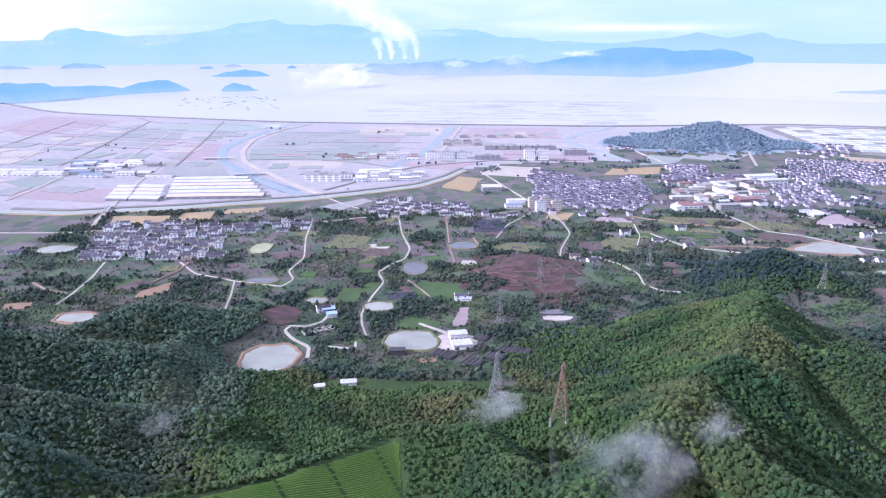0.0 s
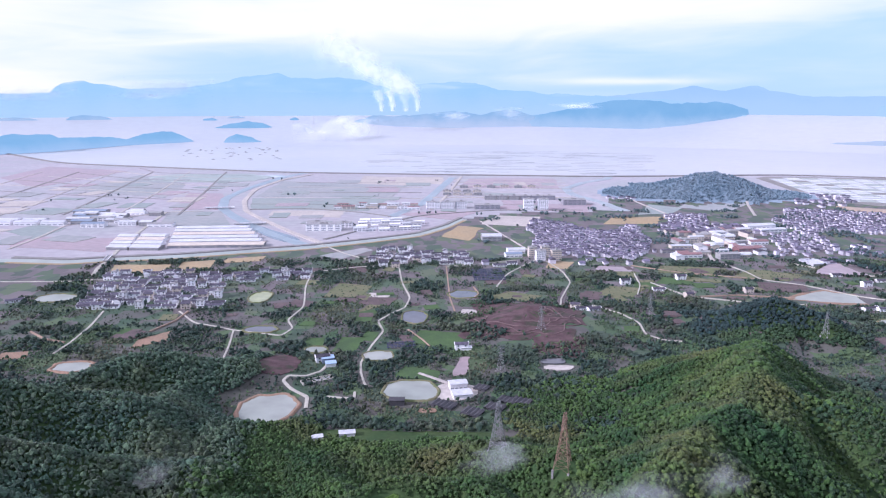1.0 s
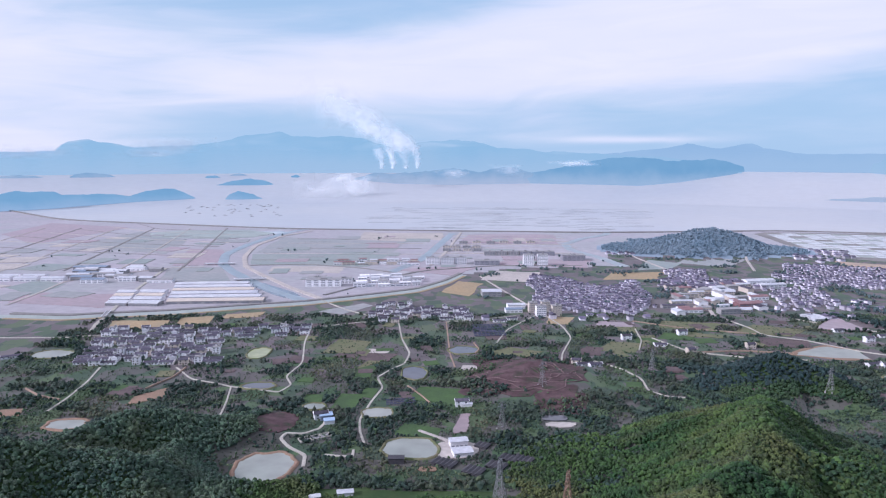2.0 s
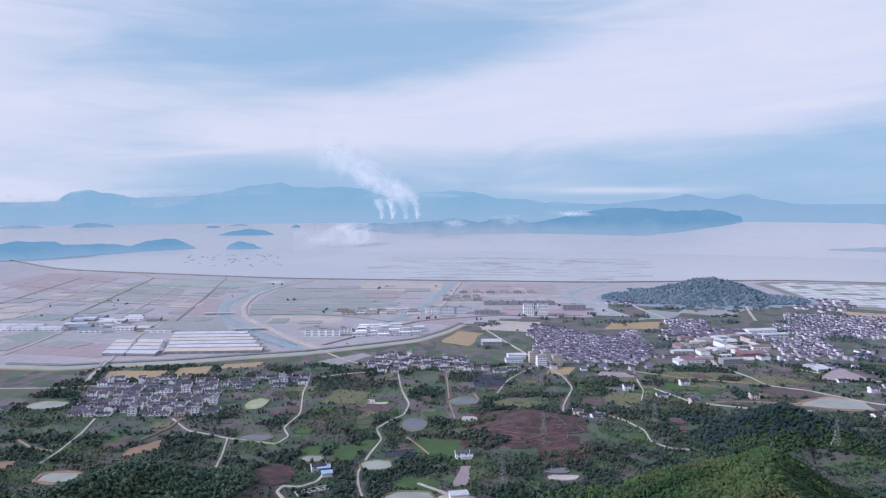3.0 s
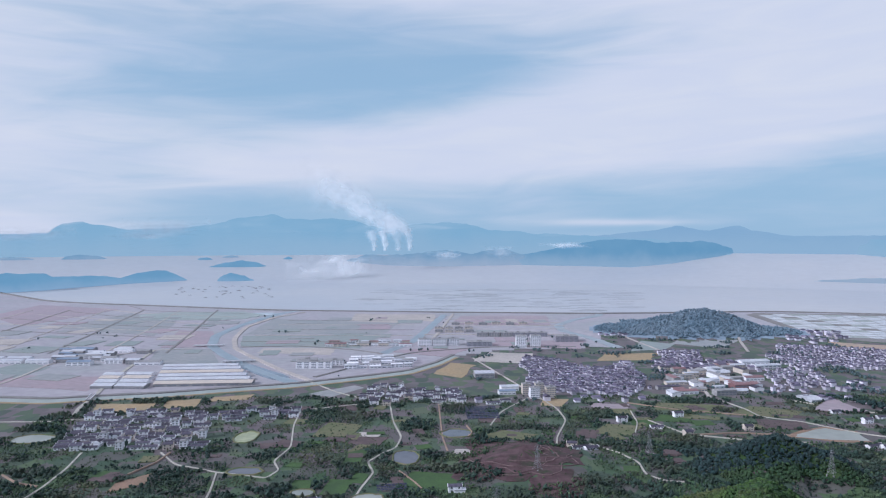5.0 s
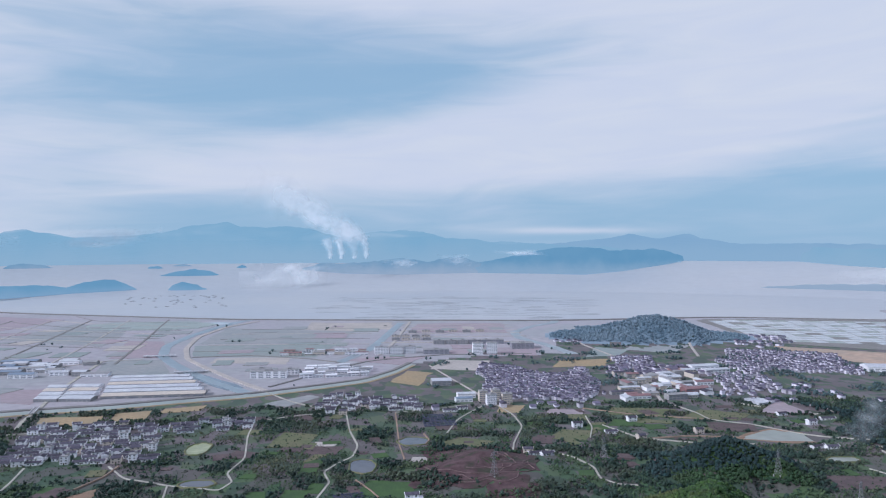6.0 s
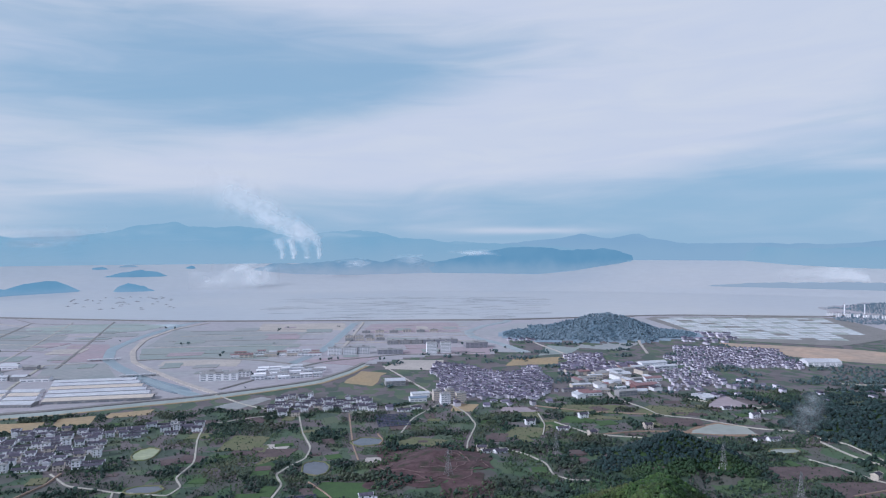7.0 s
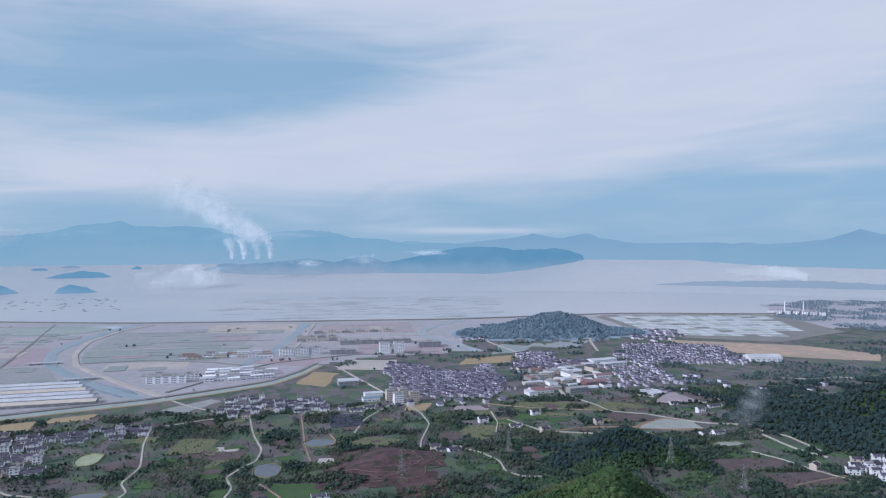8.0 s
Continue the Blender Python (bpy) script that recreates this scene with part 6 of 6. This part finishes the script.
tagged(new("orchards", crowns_mesh("orchards", pos[~dark], size[~dark], M_orchard, 1, 34)), "lighter green orchards and scrub among the fields", "orchards", kind="stuff")

# low scrub and garden rows on the open plots
xs, ys = scatter(-540, 760, 560, 1110, 4.0)
zs = height(xs, ys)
ok = in_view(xs, ys) & (zs < 6) & (ys < np.interp(xs, [p[0] for p in RIVER], [p[1] for p in RIVER]) - 25) & (R_.rand(len(xs)) < 0.30 + 0.28 * vnoise(xs, ys, 22, 81))
ok &= ~in_field(xs, ys, (M_green, M_paddy, M_bank, M_pink, M_pale))
xs, ys, zs = xs[ok], ys[ok], zs[ok]
ok = clear_of(xs, ys)
xs, ys, zs = xs[ok], ys[ok], zs[ok]
size = 0.45 + 0.9 * R_.rand(len(xs)) ** 2
tagged(new("scrub", crowns_mesh("scrub", np.column_stack([xs, ys, zs + size * 0.4]), size, M_orchard, 1, 36)), "low dark scrub and garden rows on open plots", "scrub", kind="stuff")

# farther woods: the hill by the bay, the slopes to the east, trees round the towns
x, y = scatter(450, 1250, 690, 1130, 5.6)
xs, ys = scatter(-420, 420, 190, 600, 3.5)
steep = np.hypot(height(xs + 2, ys) - height(xs - 2, ys), height(xs, ys + 2) - height(xs, ys - 2)) / 4
x, y = np.concatenate([x, xs[steep > 0.42]]), np.concatenate([y, ys[steep > 0.42]])
z = height(x, y)
ok = in_view(x, y) & (((z > 4) & (x > 600)) | ((vnoise(x, y, 45, 27) > -0.05) & (x > 690) & (y > 880)))
xk, yk = scatter(285, 500, 735, 880, 4.2)
zk = height(xk, yk)
okk = zk > 3
x1, y1 = scatter(380, 1060, 1700, 2130, 7.0)
z1 = height(x1, y1)
ok1 = z1 > 3
x2, y2 = scatter(880, 2700, 1130, 2900, 12)
z2 = height(x2, y2)
ok2 = in_view(x2, y2) & ((vnoise(x2, y2, 90, 28) > -0.25) | (y2 < 1300)) & (y2 < coast_y(x2) - 40) & ~((x2 < 1640) & (y2 > 1560)) & np.where(x2 < 1300, y2 < 2350 - x2 * 0.98, True) & ~((x2 < 960) & (y2 > 1240))
# Beyond this line the woods take the haze-tinted leaf colour.
hazy = y2 > 1650
x3, y3 = scatter(80, 1000, 1100, 1800, 9)
ok3 = (vnoise(x3, y3, 40, 29) > 0.45)
x4, y4 = scatter(-1000, 100, 1240, 2300, 12)
ok4 = (np.abs(vnoise(x4, y4, 160, 30)) < 0.02) & (vnoise(x4, y4, 60, 34) > 0.3)
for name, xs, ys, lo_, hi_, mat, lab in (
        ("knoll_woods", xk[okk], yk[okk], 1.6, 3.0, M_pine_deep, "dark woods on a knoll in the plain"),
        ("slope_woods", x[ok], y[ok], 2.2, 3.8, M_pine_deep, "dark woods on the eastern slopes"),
        ("bay_hill_woods", x1[ok1], y1[ok1], 2.2, 3.8, M_leaf_bay, "haze-tinted woods on the hill beside the bay"),
        ("coast_woods", x2[ok2 & hazy], y2[ok2 & hazy], 1.8, 3.4, M_leaf_bay, "haze-tinted woods along the coast"),
        ("far_woods", np.concatenate([x2[ok2 & ~hazy], x3[ok3], x4[ok4]]), np.concatenate([y2[ok2 & ~hazy], y3[ok3], y4[ok4]]), 1.8, 3.6, M_leaf_far, "haze-greyed woods and hedges round the far towns")):
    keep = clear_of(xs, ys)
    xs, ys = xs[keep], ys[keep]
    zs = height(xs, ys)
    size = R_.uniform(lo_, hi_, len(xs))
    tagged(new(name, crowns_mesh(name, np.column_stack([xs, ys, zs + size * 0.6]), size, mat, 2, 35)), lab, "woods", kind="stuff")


# ---------------------------------------------------------------- drifting mist and steam
def mist_material(name, strength, scale, detail=5.0, lo=0.34, hi=0.68, back=0.5):
    """Thin vapour: mostly clear, scattering light from both sides; denser in the middle of each body."""
    m = bpy.data.materials.new(name)
    m.use_nodes = True
    n, l = m.node_tree.nodes, m.node_tree.links
    n.remove(n["Principled BSDF"])
    att = n.new("ShaderNodeAttribute")
    att.attribute_name = "vapour"
    geo = n.new("ShaderNodeNewGeometry")
    t = n.new("ShaderNodeTexNoise")
    t.inputs["Scale"].default_value, t.inputs["Detail"].default_value, t.inputs["Roughness"].default_value = scale, detail, 0.5
    l.new(geo.outputs["Position"], t.inputs["Vector"])
    r = n.new("ShaderNodeMapRange")
    r.inputs["From Min"].default_value, r.inputs["From Max"].default_value, r.inputs["To Max"].default_value = lo, hi, strength
    l.new(t.outputs[0], r.inputs["Value"])
    mu = n.new("ShaderNodeMath")
    mu.operation = "MULTIPLY"
    l.new(att.outputs["Fac"], mu.inputs[0])
    l.new(r.outputs[0], mu.inputs[1])
    dif, trl, tra = n.new("ShaderNodeBsdfDiffuse"), n.new("ShaderNodeBsdfTranslucent"), n.new("ShaderNodeBsdfTransparent")
    for q in (dif, trl):
        q.inputs[0].default_value = (0.92, 0.93, 0.95, 1)
    ad, mx = n.new("ShaderNodeMixShader"), n.new("ShaderNodeMixShader")
    ad.inputs[0].default_value = back
    l.new(dif.outputs[0], ad.inputs[1])
    l.new(trl.outputs[0], ad.inputs[2])
    l.new(mu.outputs[0], mx.inputs[0])
    l.new(tra.outputs[0], mx.inputs[1])
    l.new(ad.outputs[0], mx.inputs[2])
    l.new(mx.outputs[0], n["Material Output"].inputs[0])
    return m


M_mist = mist_material("drifting mist", 0.27, 0.035, 5.0, 0.36, 0.70)
M_lowcloud = mist_material("low cloud", 0.5, 0.006, 3.0, 0.2, 0.7, 0.1)
M_thin = mist_material("thin high mist", 0.30, 0.007, 4.0, 0.3, 0.7, 0.1)
M_steam = mist_material("steam", 0.56, 0.009, 2.0, 0.20, 0.62, 0.2)


def vapour(name, layers, mat, label, category):
    """Soft folded sheets of vapour. layers: (matrix, width, height, seed)."""
    vs, fs, ds = [], [], []
    n, m = 18, 14
    for mtx, w, h, seed in layers:
        u, v = np.meshgrid(np.linspace(-1, 1, n), np.linspace(-1, 1, m))
        fold = 0.10 * h * vnoise(u * 20, v * 20, 9, seed)
        p = np.stack([u * w / 2, v * h / 2, fold], -1).reshape(-1, 3)
        R3 = np.array(mtx.to_3x3())
        p = p @ R3.T + np.array(mtx.translation)
        rad = np.sqrt(u ** 2 + v ** 2) * (1 + 0.6 * vnoise(u * 20, v * 20, 8, seed + 3))
        d = smooth01((1 - rad) / 0.8)
        idx = np.arange(n * m).reshape(m, n) + sum(len(q) for q in vs)
        fs.append(np.stack([idx[:-1, :-1], idx[:-1, 1:], idx[1:, 1:], idx[1:, :-1]], -1).reshape(-1, 4))
        vs.append(p)
        ds.append(d.ravel())
    me = np_mesh(name, np.concatenate(vs), np.concatenate(fs), mat, True)
    a = me.attributes.new("vapour", "FLOAT", "POINT")
    a.data.foreach_set("value", np.concatenate(ds).astype(np.float32))
    return tagged(new(name, me), label, category, kind="stuff")


def wisp(x, y, z, w, h, seed, tilt=55):
    vapour("mist_wisp", [(pose(x + 3 * k - 3, y + 5 * k - 6, z + 1.5 * k, tilt - 14 * k, 6 * k - 6, 10 * k), w * (1 - 0.12 * k), h * (1 - 0.1 * k), seed + k) for k in range(4)], M_mist, "thin white wisp of mist drifting over the trees", "mist")


wisp(78, 248, 100, 62, 40, 1)
wisp(31, 354, 67, 40, 16, 5)
wisp(121, 278, 102, 28, 14, 9)
wisp(-172, 388, 40, 22, 12, 13)
wisp(592, 852, 16, 80, 26, 17, 78)
wisp(628, 878, 24, 70, 36, 23, 80)
wisp(655, 905, 34, 60, 44, 29, 82)


def far_point(azimuth, tangent, r):
    a = radians(azimuth)
    return Vector((r * math.sin(a), r * math.cos(a), 260 + r * tangent))


def steam(path, widths, seed, r0=4300.0):
    """A plume along (azimuth, tangent) points: one sheet, dense in the middle and ragged at the rim, leaned back along
    the camera's sight lines to catch the sun.
    """
    k = np.arange(len(path))
    kk = np.linspace(0, len(path) - 1, 40)
    az_ = np.interp(kk, k, [p[0] for p in path])
    tg = np.interp(kk, k, [p[1] for p in path])
    for _ in range(3):
        az_[1:-1], tg[1:-1] = (az_[:-2] + 2 * az_[1:-1] + az_[2:]) / 4, (tg[:-2] + 2 * tg[1:-1] + tg[2:]) / 4
    w = np.interp(kk, k, widths)
    a = np.radians(az_)
    c = np.stack([r0 * np.sin(a), r0 * np.cos(a), 260 + r0 * tg], -1)
    d = np.gradient(c, axis=0)
    d /= np.linalg.norm(d, axis=1)[:, None]
    side = np.stack([d[:, 2], np.zeros(40), -d[:, 0]], -1)
    side /= np.linalg.norm(side, axis=1)[:, None]
    m = 11
    u = np.linspace(-1, 1, m)
    v, den = [], []
    for i in range(40):
        puff = 1 + 0.35 * float(vnoise(np.array([i * 9.0]), np.array([seed * 31.0]), 20, seed)[()][0])
        rows_ = c[i] + side[i] * (u * w[i] * 0.75 * puff)[:, None]
        rows_[:, 1] -= (1 - u ** 2) * w[i] * 0.35
        eye = np.array([0.0, 0.0, 260.0])
        rows_ = eye + (rows_ - eye) * (1 + (rows_[:, 2:] - 260) * 0.7 / r0)
        v.append(rows_)
        ends = min(1, i / 3 + 0.4, (39 - i) / (14 if len(path) > 5 else 3))
        den.append(smooth01((1 - np.abs(u)) / 0.8) * ends)
    idx = np.arange(40 * m).reshape(40, m)
    f = np.stack([idx[:-1, :-1], idx[:-1, 1:], idx[1:, 1:], idx[1:, :-1]], -1).reshape(-1, 4)
    me = np_mesh("steam_plume", np.concatenate(v), f, M_steam, True)
    at_ = me.attributes.new("vapour", "FLOAT", "POINT")
    at_.data.foreach_set("value", np.concatenate(den).astype(np.float32))
    return tagged(new("steam_plume", me), "white steam plume rising from a plant across the bay", "steam", kind="stuff")


for az_, s_ in ((-5.0, 1), (-4.1, 2), (-3.05, 3), (-2.1, 4)):
    steam(((az_, -0.020), (az_ + 0.04, -0.012), (az_ - 0.02, -0.004), (az_ - 0.25, 0.011)), (22, 32, 44, 66), s_, 4290.0 + 8 * s_)
steam(((-2.3, 0.008), (-3.2, 0.013), (-4.2, 0.022), (-5.2, 0.036), (-6.4, 0.048), (-7.6, 0.059), (-9.0, 0.069), (-10.5, 0.078)), (60, 90, 120, 140, 150, 160, 180, 200), 7)
steam(((-2.0, 0.006), (-2.9, 0.014), (-4.4, 0.026), (-5.6, 0.040), (-6.9, 0.053), (-8.2, 0.064), (-9.6, 0.074), (-11.5, 0.086)), (40, 70, 100, 120, 130, 140, 170, 200), 9, 4340.0)
for az_, tg, w_, h_ in ((-21.5, 0.012, 620, 150), (0.6, -0.026, 180, 60), (5.0, -0.022, 190, 70), (10.5, -0.012, 300, 40), (-30, 0.004, 500, 90), (36.5, -0.040, 420, 90)):
    vapour("low_cloud", [(Matrix.Translation(far_point(az_ + 0.5 * k, tg, (4700 if tg > 0 else 4120) - 12 * k)) @ pose(0, 0, 0, 78, 0, -az_), w_ * (1 - 0.2 * k), h_, 90 + k + int(w_)) for k in range(2)], M_thin, "thin low white cloud drifting across the far hills", "cloud")
vapour("low_cloud", [(Matrix.Translation(far_point(-9.4 + 1.2 * k, -0.047 + 0.004 * (k % 2), 4060 + 15 * k)) @ pose(0, 0, 0, 50, 0, 9), 380 - 60 * k, 200, 70 + k) for k in range(3)], M_lowcloud, "low white cloud hanging over the bay", "cloud")



# ---------------------------------------------------------------- rafts and stake lines in the bay
raft = tagged(new("fish_raft"), "low dark floating fish raft in the bay", "raft", "fish rafts")
bm = boxed(-9, -4, -0.6, 9, 4, 0.2)
part("float", bm, M_darkwall, raft)
bm = boxed(-1.8, -1.5, 0.2, 1.8, 1.5, 2.6)
part("hut", bm, M_conc, raft)
for k in (-6, 4):
    part("frame", boxed(k, -4, 0.2, k + 0.6, 4, 0.7), M_bark, raft)
R_ = np.random.RandomState(17)
for k in range(46):
    a, r = radians(R_.uniform(-20.5, -13.0)), R_.uniform(3050, 3880)
    m = pose(r * math.sin(a), r * math.cos(a), -0.5, 0, 0, R_.uniform(-15, 15))
    if k == 0:
        raft.matrix_basis = m
    else:
        copy_thing(raft, m)
vs, fs = [], []
for k in range(150):
    a, r = radians(R_.uniform(-6, 16)), R_.uniform(2480, 3500)
    cx_, cy_, w = r * math.sin(a), r * math.cos(a), R_.uniform(25, 90)
    d = R_.uniform(1.2, 2.6)
    o = len(vs) * 1
    for z in (-1.2, -0.25):
        vs += [(cx_ - w, cy_ - d, z), (cx_ + w, cy_ - d + 3, z), (cx_ + w, cy_ + d + 3, z), (cx_ - w, cy_ + d, z)]
    fs += [(o + 4, o + 5, o + 6, o + 7), (o, o + 1, o + 5, o + 4), (o + 1, o + 2, o + 6, o + 5), (o + 2, o + 3, o + 7, o + 6), (o + 3, o, o + 4, o + 7)]
tagged(new("stake_lines", np_mesh("stake_lines", np.array(vs), np.array(fs), M_sealine)), "long thin lines of stakes in shallow water", "stake lines", kind="stuff")
